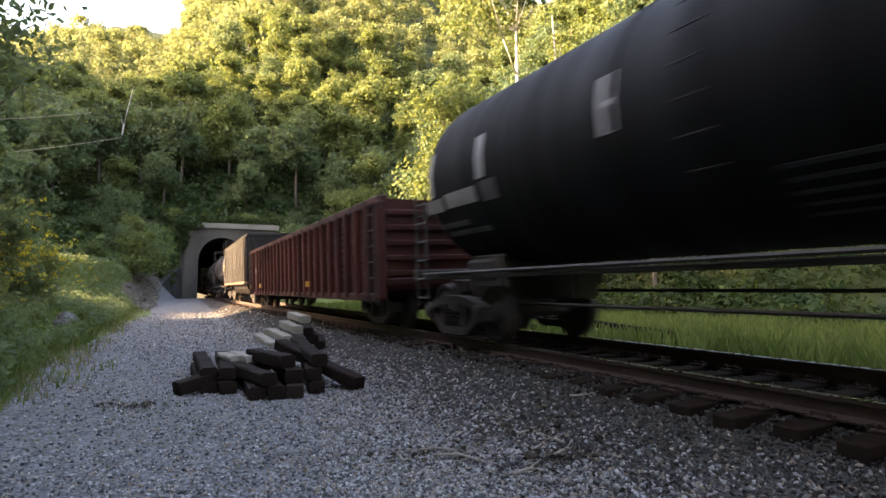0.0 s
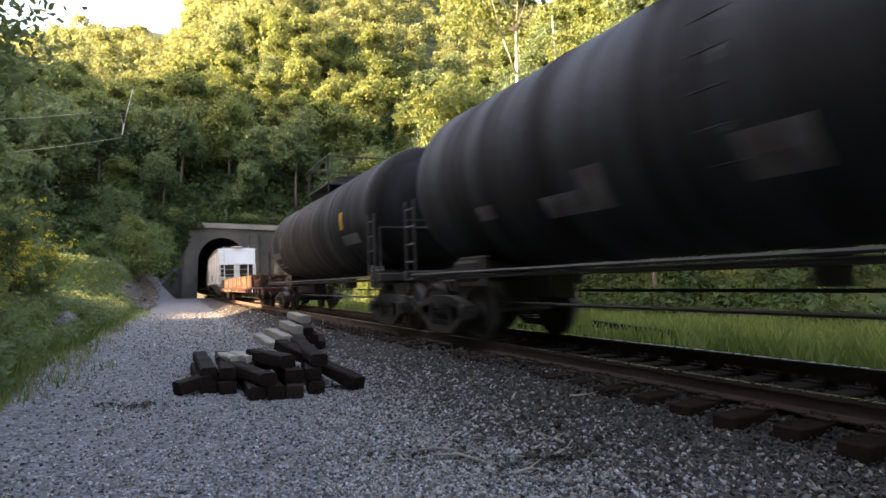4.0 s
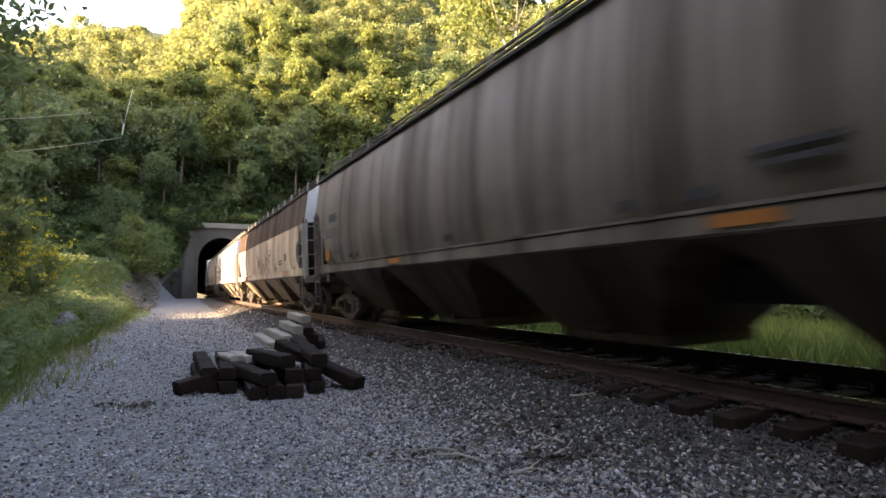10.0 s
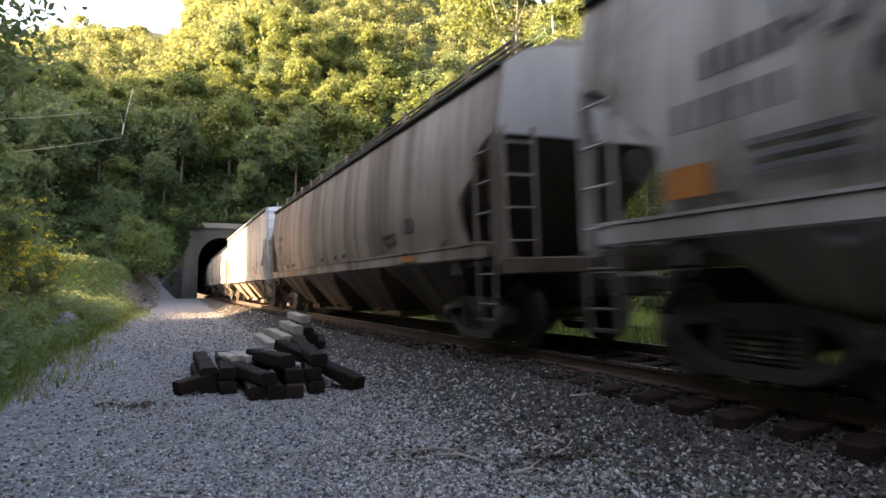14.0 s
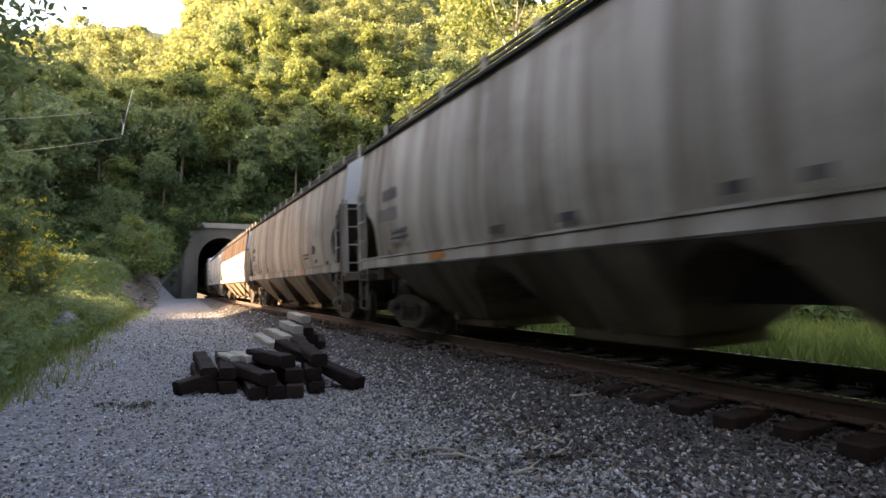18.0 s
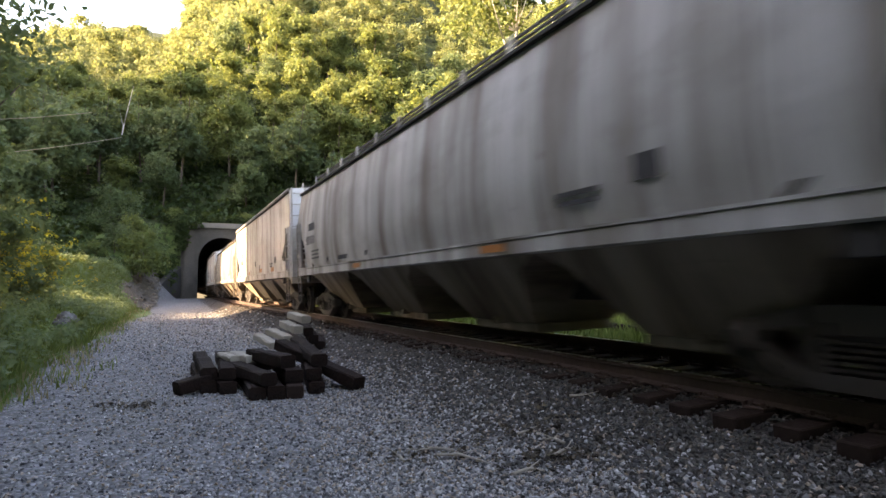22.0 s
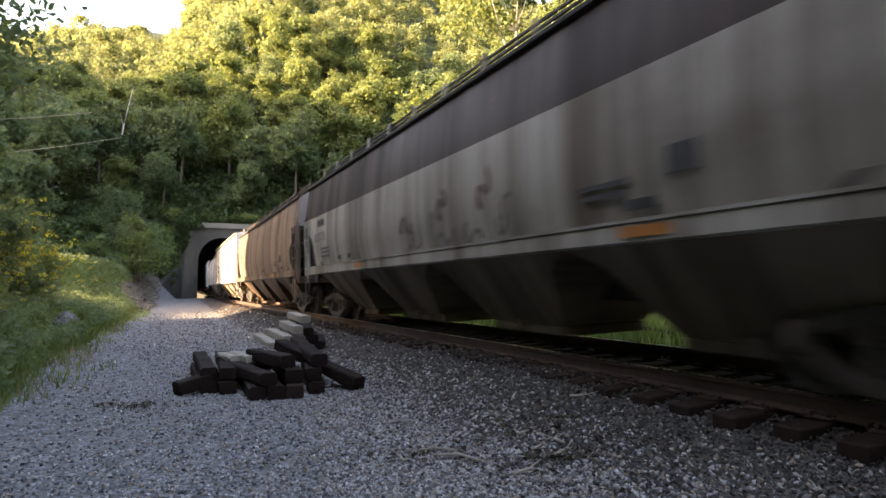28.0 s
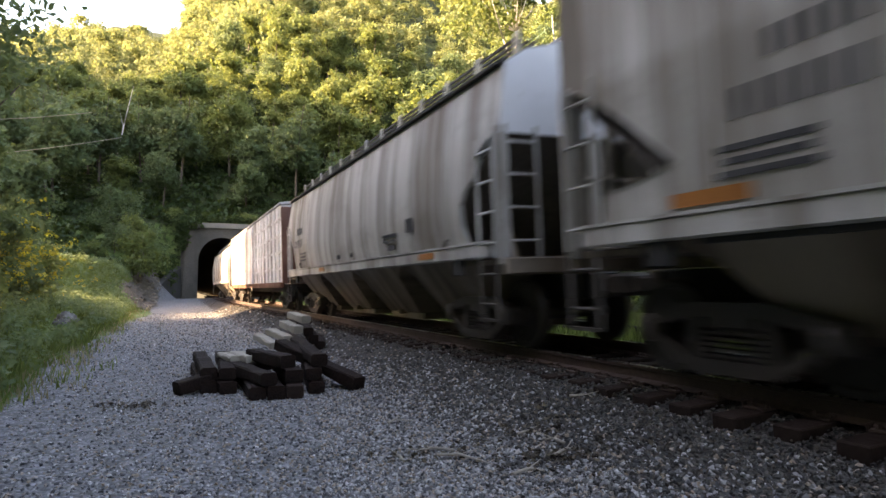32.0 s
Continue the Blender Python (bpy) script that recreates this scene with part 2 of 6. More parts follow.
BLACKGAP = plain("near_black", (0.03, 0.028, 0.026), 0.8, vary=0.4, bumps=0.1)
# grime, darkened further for the shade in the end recesses
GRIME_SHADE = plain("grime_and_shade_paint", (0.10, 0.085, 0.072), 0.8, vary=0.5, scale=3, bumps=0.2)
CABLE = plain("weathered_cable", (0.40, 0.33, 0.25), 0.7)


# ---------------------------------------------------------------- mesh tools
class Shape:
    """Vertices and faces of one mesh, gathered piece by piece."""

    def __init__(self):
        self.v, self.f = [], []

    def add(self, verts, faces):
        o = len(self.v)
        self.v += [tuple(p) for p in verts]
        self.f += [tuple(i + o for i in f) for f in faces]
        return self

    def box(self, c, s, rot=(0, 0, 0), ch=0.0):
        """A box about c of size s, its edges cut by ch."""
        r = Euler(rot).to_matrix()
        h = [k / 2 for k in s]
        if ch <= 0:
            pts = [(x * h[0], y * h[1], z * h[2]) for x in (-1, 1) for y in (-1, 1) for z in (-1, 1)]
            fs = [(0, 1, 3, 2), (4, 6, 7, 5), (0, 4, 5, 1), (2, 3, 7, 6), (0, 2, 6, 4), (1, 5, 7, 3)]
        else:
            pts, key = [], {}
            for x in (-1, 1):
                for y in (-1, 1):
                    for z in (-1, 1):
                        for ax in range(3):
                            q = [x * (h[0] - ch), y * (h[1] - ch), z * (h[2] - ch)]
                            q[ax] = (x, y, z)[ax] * h[ax]
                            key[x, y, z, ax] = len(pts)
                            pts.append(q)
            fs = []
            for ax in range(3):
                a, b = (ax + 1) % 3, (ax + 2) % 3
                for sg in (-1, 1):
                    ring = []
                    for u, w in ((-1, -1), (1, -1), (1, 1), (-1, 1)):
                        k = [0, 0, 0]
                        k[ax], k[a], k[b] = sg, u, w
                        ring.append(key[k[0], k[1], k[2], ax])
                    fs.append(tuple(ring if sg > 0 else ring[::-1]))
                for u in (-1, 1):
                    for w in (-1, 1):
                        k0, k1 = [0, 0, 0], [0, 0, 0]
                        k0[ax], k0[a], k0[b] = -1, u, w
                        k1[ax], k1[a], k1[b] = 1, u, w
                        q = (key[(*k0, a)], key[(*k1, a)], key[(*k1, b)], key[(*k0, b)])
                        fs.append(q if u * w < 0 else q[::-1])
            for x in (-1, 1):
                for y in (-1, 1):
                    for z in (-1, 1):
                        q = (key[x, y, z, 0], key[x, y, z, 1], key[x, y, z, 2])
                        fs.append(q if x * y * z > 0 else q[::-1])
        self.add([r @ Vector(q) + Vector(c) for q in pts], fs)
        return self

    def loft(self, rings, closed=True, caps=True):
        n, fs = len(rings[0]), []
        for i in range(len(rings) - 1):
            for j in range(n if closed else n - 1):
                a, b = i * n + j, i * n + (j + 1) % n
                fs.append((a, b, b + n, a + n))
        if caps and closed:
            fs.append(tuple(range(n))[::-1])
            fs.append(tuple((len(rings) - 1) * n + j for j in range(n)))
        return self.add([q for r in rings for q in r], fs)

    def tube(self, a, b, r, seg=8, r2=None, caps=True):
        a, b = Vector(a), Vector(b)
        d = (b - a).normalized()
        u = d.cross(Vector((0, 0, 1)) if abs(d.z) < 0.9 else Vector((1, 0, 0))).normalized()
        w = d.cross(u)
        ring = lambda c, k: [c + (u * math.cos(t * math.tau / seg) + w * math.sin(t * math.tau / seg)) * k for t in range(seg)]
        return self.loft([ring(a, r), ring(b, r if r2 is None else r2)], caps=caps)

    def lathe(self, axis, centre, profile, seg=20):
        """Turn (along, radius) pairs about an axis ('x' or 'y') through centre."""
        rings = []
        for a, r in profile:
            ring = []
            for k in range(seg):
                c, s = math.cos(k * math.tau / seg) * r, math.sin(k * math.tau / seg) * r
                ring.append((centre[0] + a, centre[1] + c, centre[2] + s) if axis == "x" else (centre[0] + c, centre[1] + a, centre[2] + s))
            rings.append(ring)
        return self.loft(rings)

    def mesh(self, name, smooth=False):
        me = bpy.data.meshes.new(name)
        me.from_pydata(self.v, [], self.f)
        b = bmesh.new()
        b.from_mesh(me)
        bmesh.ops.recalc_face_normals(b, faces=b.faces)
        b.to_mesh(me)
        b.free()
        if smooth:
            me.shade_smooth()
        return me


def part(name, shape, material, parent, label="", smooth=False, at=None, tint=None):
    me = shape if isinstance(shape, bpy.types.Mesh) else shape.mesh(name, smooth)
    if not me.materials:
        me.materials.append(material)
    ob = new(name, me)
    ob.parent = parent
    if at is not None:
        ob.matrix_basis = at
    if tint:
        ob.color = tint
    if label:
        ob["label"] = label
    return ob


def thing(name, label, category, group="", kind=""):
    return tagged(new(name), label, category, group, kind)


# ---------------------------------------------------------------- terrain
def step(a, b, x):
    t = np.clip((x - a) / (b - a), 0, 1)
    return t * t * (3 - 2 * t)


def waves(x, y, k, seed):
    r = np.random.RandomState(seed)
    z = np.zeros_like(x)
    for i in range(7):
        a, ph, f = r.uniform(0, math.tau), r.uniform(0, math.tau), k * r.uniform(0.6, 1.8)
        z += np.sin((x * math.cos(a) + y * math.sin(a)) * f + ph)
    return z / 4


def height(x, y):
    """Height of the ground and the zones: grass, gravel, bare soil."""
    x, y = np.asarray(x, float), np.asarray(y, float)
    s, lat = to_track(x, y)
    yard = 0.42 * step(35, 72, s) + 0.02 * waves(x, y, 1.3, 3)
    bed = TIE_Z - 0.035
    k = step(-3.1, -0.40 - 0.50 * step(2.5, 6.5, s), lat) * (1 - step(1.75, 3.2, lat))
    right_base = 0.12 + 0.05 * waves(x, y, 0.8, 9)
    base = np.where(lat < 0, yard, right_base)
    z = base * (1 - k) + bed * k
    # grassy bank beside the yard
    edge = -7.7 + 1.2 * step(10, 50, s) + 0.25 * waves(x, y, 0.6, 4)
    away = np.maximum(edge - lat, 0)
    inside = s < PORTAL_S + 1
    bank = away * step(0, 1.5, away) * (0.25 + 0.72 * step(39, 55, s))
    bank = np.minimum(bank, 3.0 + 0.05 * away) + 0.12 * waves(x, y, 0.5, 5) * step(1, 5, away)
    z = z + np.where(lat < 0, bank, 0)
    # the hillside across the line
    rise = np.maximum(lat - 11.5, 0)
    z = z + np.where(lat > 0, 0.92 * rise * step(0, 8, rise), 0) + step(4, 20, rise) * 1.2 * waves(x, y, 0.12, 6)
    # the hill over the tunnel; banks that run up to the portal
    near = np.minimum(np.abs(lat) / 14.0, 1)
    f = np.maximum(s - PORTAL_S - 1.4, 0)
    slope = 0.485 + 0.355 * step(-14, 12, lat)
    hill = np.where(s > PORTAL_S + 1.4, (9.0 + slope * f) * step(-68, -42, lat), 0)
    flank = step(4.0, 10, np.abs(lat)) * step(52, PORTAL_S + 1.4, s) * 8.0
    z = np.maximum(z, np.maximum(hill, flank))
    # the ridge to the west, with a gap through which the low sun comes
    u, w = -0.342 * x + 0.940 * y, 0.940 * x + 0.342 * y
    crest = 51 + 9 * step(16, 27, u) + 5 * step(45, 70, u) + 3 * waves(u, u * 0, 0.05, 8)
    crest = crest - (crest - 14) * step(29, 35, u) * (1 - step(46, 54, u))
    ridge = crest - 1.1 * np.maximum(np.abs(w + 105) - 6, 0)
    z = np.maximum(z, np.where(lat < -16, ridge, -50))
    # unseen wooded rise behind the camera to block skylight, open where the line runs
    rear = np.minimum(0.35 * np.maximum(-y - 30, 0), 9) * step(9, 24, np.abs(lat))
    z = np.maximum(z, rear)
    top = 150 + 5 * waves(x, y, 0.02, 11)
    z = np.where(z > top - 14, top - 14 * np.exp(-(z - top + 14) / 14), z)
    far = np.hypot(x, y)
    z = z * (1 - 0.9 * step(420, 1500, far))
    gravel = np.maximum(np.where((lat > edge) & (lat < 2.9) & inside, 1.0, 0), 0)
    gravel = gravel * np.clip((lat - edge) / 0.8 + 0.2, 0, 1)
    wood = np.maximum(step(10, 15, lat), np.maximum(step(PORTAL_S, PORTAL_S + 3, s), step(-20, -28, lat)))
    soil = step(43, 50, s) * (1 - step(72, 76, s)) * step(-1.0, -0.3, edge - lat) * (1 - step(1.4, 2.8, away))
    return z, 1 - wood, gravel, soil, step(-3.6, -1.5, lat)


def spread(marks):
    """Coordinates from (end, step) pairs, the first a start."""
    out = [marks[0]]
    for end, st in marks[1:]:
        k = max(1, round((end - out[-1]) / st))
        out += list(np.linspace(out[-1], end, k + 1)[1:])
    return np.array(out)


def build_ground():
    ss = spread([-1600, (-420, 200), (-60, 30), (-12, 4), (-2, 1), (40, 0.5), (74.5, 0.75), (76.5, 0.25), (90, 1.5), (190, 5), (460, 15), (1600, 200)])
    ll = spread([-1500, (-300, 200), (-130, 10), (-40, 4), (-12, 1), (-1.5, 0.3), (1.5, 0.75), (4, 0.3), (16, 1), (80, 4), (260, 12), (1500, 200)])
    n, m = len(ss), len(ll)
    xy = np.array([track(s, q)[:2] for s in ss for q in ll])
    z, g, gr, so, trackside = height(xy[:, 0], xy[:, 1])
    verts = np.column_stack([xy, z])
    faces = []
    for i in range(n - 1):
        for j in range(m - 1):
            # the mouth of the tunnel stays open
            if ss[i] >= PORTAL_S - 0.6 and ss[i + 1] <= PORTAL_S + 2.3 and abs((ll[j] + ll[j + 1]) / 2) < 3.0:
                continue
            a = i * m + j
            faces.append((a, a + 1, a + m + 1, a + m))
    me = bpy.data.meshes.new("ground")
    me.from_pydata(verts.tolist(), [], faces)
    at = me.color_attributes.new("zone", "FLOAT_COLOR", "POINT")
    at.data.foreach_set("color", np.column_stack([g, gr, so, trackside]).astype(np.float32).ravel())
    me.shade_smooth()
    me.materials.append(GROUND)
    ob = new("ground", me)
    return tagged(ob, "gravel yard beside the line with grass banks and wooded slopes", "ground", kind="structure")


ground = build_ground()


def zat(x, y):
    return float(height(np.array([x]), np.array([y]))[0][0])


# ---------------------------------------------------------------- railway
def on_track(s, lat, up):
    """A point in the canted frame of the track."""
    l2, u2 = lat * math.cos(CANT) - up * math.sin(CANT), up * math.cos(CANT) + lat * math.sin(CANT)
    x, y, h = track(s, l2)
    return Vector((x, y, RAIL_Z + u2))


def car_pose(s):
    x, y, h = track(s, 0)
    return pose(x, y, RAIL_Z, 0, -math.degrees(CANT), math.degrees(h))


def build_track():
    root = thing("railway_track", "rusty single railway track on creosoted wooden ties", "railway track", kind="structure")
    prof = [(-0.075, -0.175), (0.075, -0.175), (0.075, -0.160), (0.012, -0.135), (0.012, -0.045), (0.036, -0.035), (0.036, -0.004), (-0.036, -0.004), (-0.036, -0.035), (-0.012, -0.045), (-0.012, -0.135), (-0.075, -0.160)]
    stations = list(spread([-400, (-40, 40), (80, 4), (470, 40)]))
    for lat in (-0.7525, 0.7525):
        sh = Shape()
        sh.loft([[on_track(s, lat + a, b) for a, b in prof] for s in stations])
        rail = part("rail", sh, RUST, root)
        top = [(-0.033, -0.004), (0.033, -0.004), (0.027, 0.0), (-0.027, 0.0)]
        part("running_surface", Shape().loft([[on_track(s, lat + a, b) for a, b in top] for s in stations]), RUNNING, rail, "polished steel running surface")
    rnd = random.Random(4)
    tie = Shape().box((0, 0, -0.09), (2.59, 0.23, 0.18), ch=0.012).mesh("tie")
    plate = Shape().box((0, 0, 0), (0.36, 0.20, 0.022), ch=0.004)
    for a in (-0.13, 0.13):
        for b in (-0.06, 0.06):
            plate.box((a, b, 0.025), (0.035, 0.035, 0.05), ch=0.008)
    plate.box((-0.105, 0, 0.02), (0.03, 0.2, 0.025), ch=0.006).box((0.105, 0, 0.02), (0.03, 0.2, 0.025), ch=0.006)
    plate = plate.mesh("tie_plate")
    anchor = Shape().box((0, 0, 0), (0.17, 0.03, 0.07), ch=0.008).box((0.09, 0, 0.025), (0.03, 0.035, 0.06), ch=0.006).mesh("rail_anchor")
    s = -6.0
    while s < PORTAL_S + 20:
        x, y, h = track(s, rnd.uniform(-0.06, 0.06))
        base = pose(x, y, TIE_Z + 0.005, 0, -math.degrees(CANT), math.degrees(h) + rnd.uniform(-1.2, 1.2))
        part("tie", tie, CREOSOTE, root, at=base)
        if s < 40:
            for lat in (-0.7525, 0.7525):
                part("tie_plate", plate, RUST, root, at=base @ pose(lat, 0, 0.014))
                if s < 22 and lat < 0:
                    part("rail_anchor", anchor, RUST, root, at=base @ pose(lat - 0.02, 0.15, 0.012))
        s += 0.50 + rnd.uniform(-0.03, 0.03)
    return root


build_track()


def build_tunnel():
    wall = thing("tunnel_portal", "weathered concrete tunnel portal with an arched mouth", "tunnel portal", kind="structure")
    half, spring, crown = 2.62, 4.2, 6.9

    def arch(lat_half, top, k=14):
        pts = [(-lat_half, -0.8)]
        for i in range(k + 1):
            t = math.pi * (1 - i / k)
            pts.append((lat_half * math.cos(t), spring + (top - spring) * math.sin(t)))
        return pts + [(lat_half, -0.8)]

    def at(s, q):
        x, y, h = track(s, q[0])
        return (x, y, RAIL_Z + q[1])
    inner = arch(half, crown)
    n = len(inner)
    # face wall with the arched opening through it
    outer = []
    for q in inner:
        outer.append((-4.5 if q[0] < -1.4 else (6.2 if q[0] > 1.4 else q[0] * 3.2), 8.0 if q[1] > spring + 1.2 else q[1] * 1.0))
    sh = Shape()
    s0, s1 = PORTAL_S, PORTAL_S + 1.6
    rings = [[at(s0, q) for q in inner], [at(s0, q) for q in outer], [at(s1, q) for q in outer], [at(s1, q) for q in inner]]
    sh.loft(rings + [rings[0]], closed=False, caps=False)
    part("head_wall", sh, CONCRETE, wall)
    part("coping", Shape().loft([[at(s, q) for q in ((-4.7, 8.0), (6.5, 8.0), (6.5, 8.6), (-4.7, 8.6))] for s in (s0 - 0.25, s1 + 0.8)]), COPING, wall, "pale concrete coping along the top")
    for sg in (-1, 1):
        part("pilaster", Shape().loft([[at(s, q) for q in ((sg * 4.3, -0.8), (sg * 3.1, -0.8), (sg * 3.1, 7.4), (sg * 4.0, 7.4))] for s in (s0 - 0.45, s0 - 0.002)]), CONCRETE, wall)
    # arch ring of stones
    for i in range(1, n - 2):
        a, b = inner[i], inner[i + 1]
        k = 1.0 + 0.55 / max(2.4, math.hypot(a[0], a[1] - spring))
        o = lambda q: (q[0] * k, spring + (q[1] - spring) * k)
        part("voussoir", Shape().loft([[at(s, q) for q in (a, b, o(b), o(a))] for s in (s0 - 0.10, s0 - 0.003)]), CONCRETE, wall)
    for sg in (-1, 1):
        pts = []
        wing = Shape()
        for d in (0.0, 5.0, 10.0):
            hgt = (3.4 - 0.34 * d) if sg < 0 else 6.6 - 0.60 * d
            lat = sg * ((4.4 if sg < 0 else 6.0) + 0.30 * d)
            pts.append([at(s0 - 0.3 - d, (lat, -0.9)), at(s0 - 0.3 - d, (lat + sg * 0.7, -0.9)), at(s0 - 0.3 - d, (lat + sg * 0.7, hgt)), at(s0 - 0.3 - d, (lat, hgt))])
        wing.loft(pts)
        part("wing_wall", wing, SOOT if sg < 0 else ROCK, wall, "dark mossy wing wall" if sg < 0 else "rough stone wing wall")
    lining = Shape()
    thick = arch(half + 0.5, crown + 0.5)
    stations = [s0 + 0.01, s0 + 10, s0 + 40, s0 + 120, 250, 470]
    lining.loft([[at(s, q) for q in inner] for s in stations], closed=False)
    tube = tagged(part("tunnel_lining", lining, SOOT, None), "sooty arched lining of the railway tunnel", "tunnel", kind="structure")
    back = Shape().loft([[at(s, q) for q in thick] for s in (468, 470)])
    part("end_wall", back, SOOT, tube)


build_tunnel()

# ---------------------------------------------------------------- train
WHEEL_R = 0.457


def wheel_mesh():
    sh = Shape().tube((-0.72, 0, 0), (0.72, 0, 0), 0.075, 10)
    for sg in (-1, 1):
        c = sg * 0.7525
        pr = [(-0.085, 0.485), (-0.055, 0.485), (-0.045, 0.455), (0.06, 0.45), (0.06, 0.39), (0.02, 0.37), (0.015, 0.16), (0.07, 0.15), (0.07, 0.09), (0.0, 0.085)]
        sh.lathe("x", (0, 0, 0), [(c + sg * a, r) for a, r in pr], 22)
        sh.tube((c, 0, 0), (c + sg * 0.28, 0, 0), 0.085, 10)
        for k in range(3):
            a = k * math.tau / 3
            sh.box((c + sg * 0.055, math.cos(a) * 0.27, math.sin(a) * 0.27), (0.03, 0.03, 0.09), (a, 0, 0))
    return sh.mesh("wheelset", False)


def side_frame_mesh():
    """Cast side frame: arched top chord, tension members, bearing boxes, spring nest."""
    sh = Shape()
    x = (-0.09, 0.09)
    top = [(-1.02, 0.50), (-0.80, 0.62), (-0.35, 0.72), (0.35, 0.72), (0.80, 0.62), (1.02, 0.50)]
    for (a, b), (c, d) in zip(top, top[1:]):
        sh.loft([[(q, a, b), (q, c, d), (q, c, d - 0.13), (q, a, b - 0.13)] for q in x])
    low = [(-0.80, 0.44), (-0.40, 0.22), (0.40, 0.22), (0.80, 0.44)]
    for (a, b), (c, d) in zip(low, low[1:]):
        sh.loft([[(q, a, b), (q, c, d), (q, c, d - 0.12), (q, a, b - 0.12)] for q in x])
    for y in (-0.36, 0.36):
        sh.box((0, y, 0.45), (0.18, 0.11, 0.5), ch=0.015)
    for y in (-0.875, 0.875):
        sh.box((0, y, 0.46), (0.24, 0.26, 0.26), ch=0.03)
        sh.lathe("x", (-0.16, y, 0.457), [(0, 0.06), (0.02, 0.105), (0.32, 0.105), (0.34, 0.06)], 12)
    for y in (-0.2, 0.0, 0.2):
        for k in range(5):
            sh.tube((0, y, 0.24 + k * 0.05), (0, y, 0.265 + k * 0.05), 0.085, 8)
    sh.box((0, 0, 0.55), (0.16, 0.5, 0.12), ch=0.02)
    return sh.mesh("side_frame")


WHEELSET, SIDE_FRAME = wheel_mesh(), side_frame_mesh()
BOLSTER = Shape().box((0, 0, 0.56), (2.1, 0.34, 0.24), ch=0.03).box((0, 0, 0.70), (0.5, 0.45, 0.08), ch=0.02).box((0, -0.45, 0.42), (1.5, 0.10, 0.16), ch=0.02).box((0, 0.45, 0.42), (1.5, 0.10, 0.16), ch=0.02).mesh("truck")
COUPLER = Shape().box((0, 0.30, 0), (0.16, 0.6, 0.18), ch=0.02).box((0.02, -0.08, 0), (0.34, 0.24, 0.30), ch=0.05).box((0.17, -0.22, 0), (0.10, 0.16, 0.26), ch=0.03).box((0, 0.5, 0), (0.4, 0.12, 0.34), ch=0.02).mesh("coupler")


def running_gear(car, length, truck_in):
    """Two trucks with their wheelsets, and the couplers."""
    for sg in (-1, 1):
        t = part("truck", BOLSTER, STEEL, car, at=pose(0, sg * (length / 2 - truck_in), 0), label="rusty cast steel truck")
        for q in (-1, 1):
            part("side_frame", SIDE_FRAME, STEEL, t, at=pose(q * 1.0, 0, 0))
            part("wheelset", WHEELSET, STEEL, t, at=pose(0, q * 0.875, WHEEL_R))
        part("coupler", COUPLER, STEEL, car, at=pose(0, sg * (length / 2 + 0.12), 0.86, 0, 0, 0 if sg < 0 else 180))


def ladder_mesh(z0, z1, width, rungs, axis="y", r=0.018, stile=0.05):
    """A ladder in the x = 0 plane (axis y) or y = 0 plane (axis x)."""
    sh = Shape()
    e = (lambda a, z: (0, a, z)) if axis == "y" else (lambda a, z: (a, 0, z))
    for a in (-width / 2, width / 2):
        size = (0.035, stile, z1 - z0) if axis == "y" else (stile, 0.035, z1 - z0)
        sh.box(e(a, (z0 + z1) / 2), size, ch=0.006)
    for k in range(rungs):
        z = z0 + (k + 0.5) * (z1 - z0) / rungs
        sh.tube(e(-width / 2, z), e(width / 2, z), r, 6)
    return sh.mesh("ladder")


def chain(kind):
    """Half outline of a covered hopper from the sill up to the roof ridge: (half width, height, set-back of the end)."""
    if kind == "round":
        return [(1.30, 1.30, 0.95), (1.46, 1.45, 1.02), (1.52, 1.75, 1.10), (1.55, 2.05, 1.08), (1.55, 2.25, 0.92), (1.545, 2.36, 0.70), (1.54, 2.46, 0.60), (1.535, 2.60, 0.56), (1.53, 2.72, 0.46), (1.52, 2.82, 0.28), (1.515, 2.88, 0.02), (1.50, 3.05, 0.0), (1.43, 3.5, 0.0), (1.38, 3.80, 0.0), (1.05, 4.02, 0.0), (0.55, 4.16, 0.0), (0.0, 4.20, 0.0)]
    return [(1.40, 1.28, 0.55), (1.50, 1.40, 0.58), (1.52, 1.76, 0.64), (1.52, 1.86, 1.40), (1.52, 1.93, 1.50), (1.52, 2.45, 0.90), (1.52, 2.78, 0.44), (1.52, 2.90, 0.20), (1.51, 2.94, 0.0), (1.51, 3.6, 0.0), (1.51, 4.17, 0.0), (1.40, 4.25, 0.0), (0.7, 4.295, 0.0), (0.0, 4.31, 0.0)]


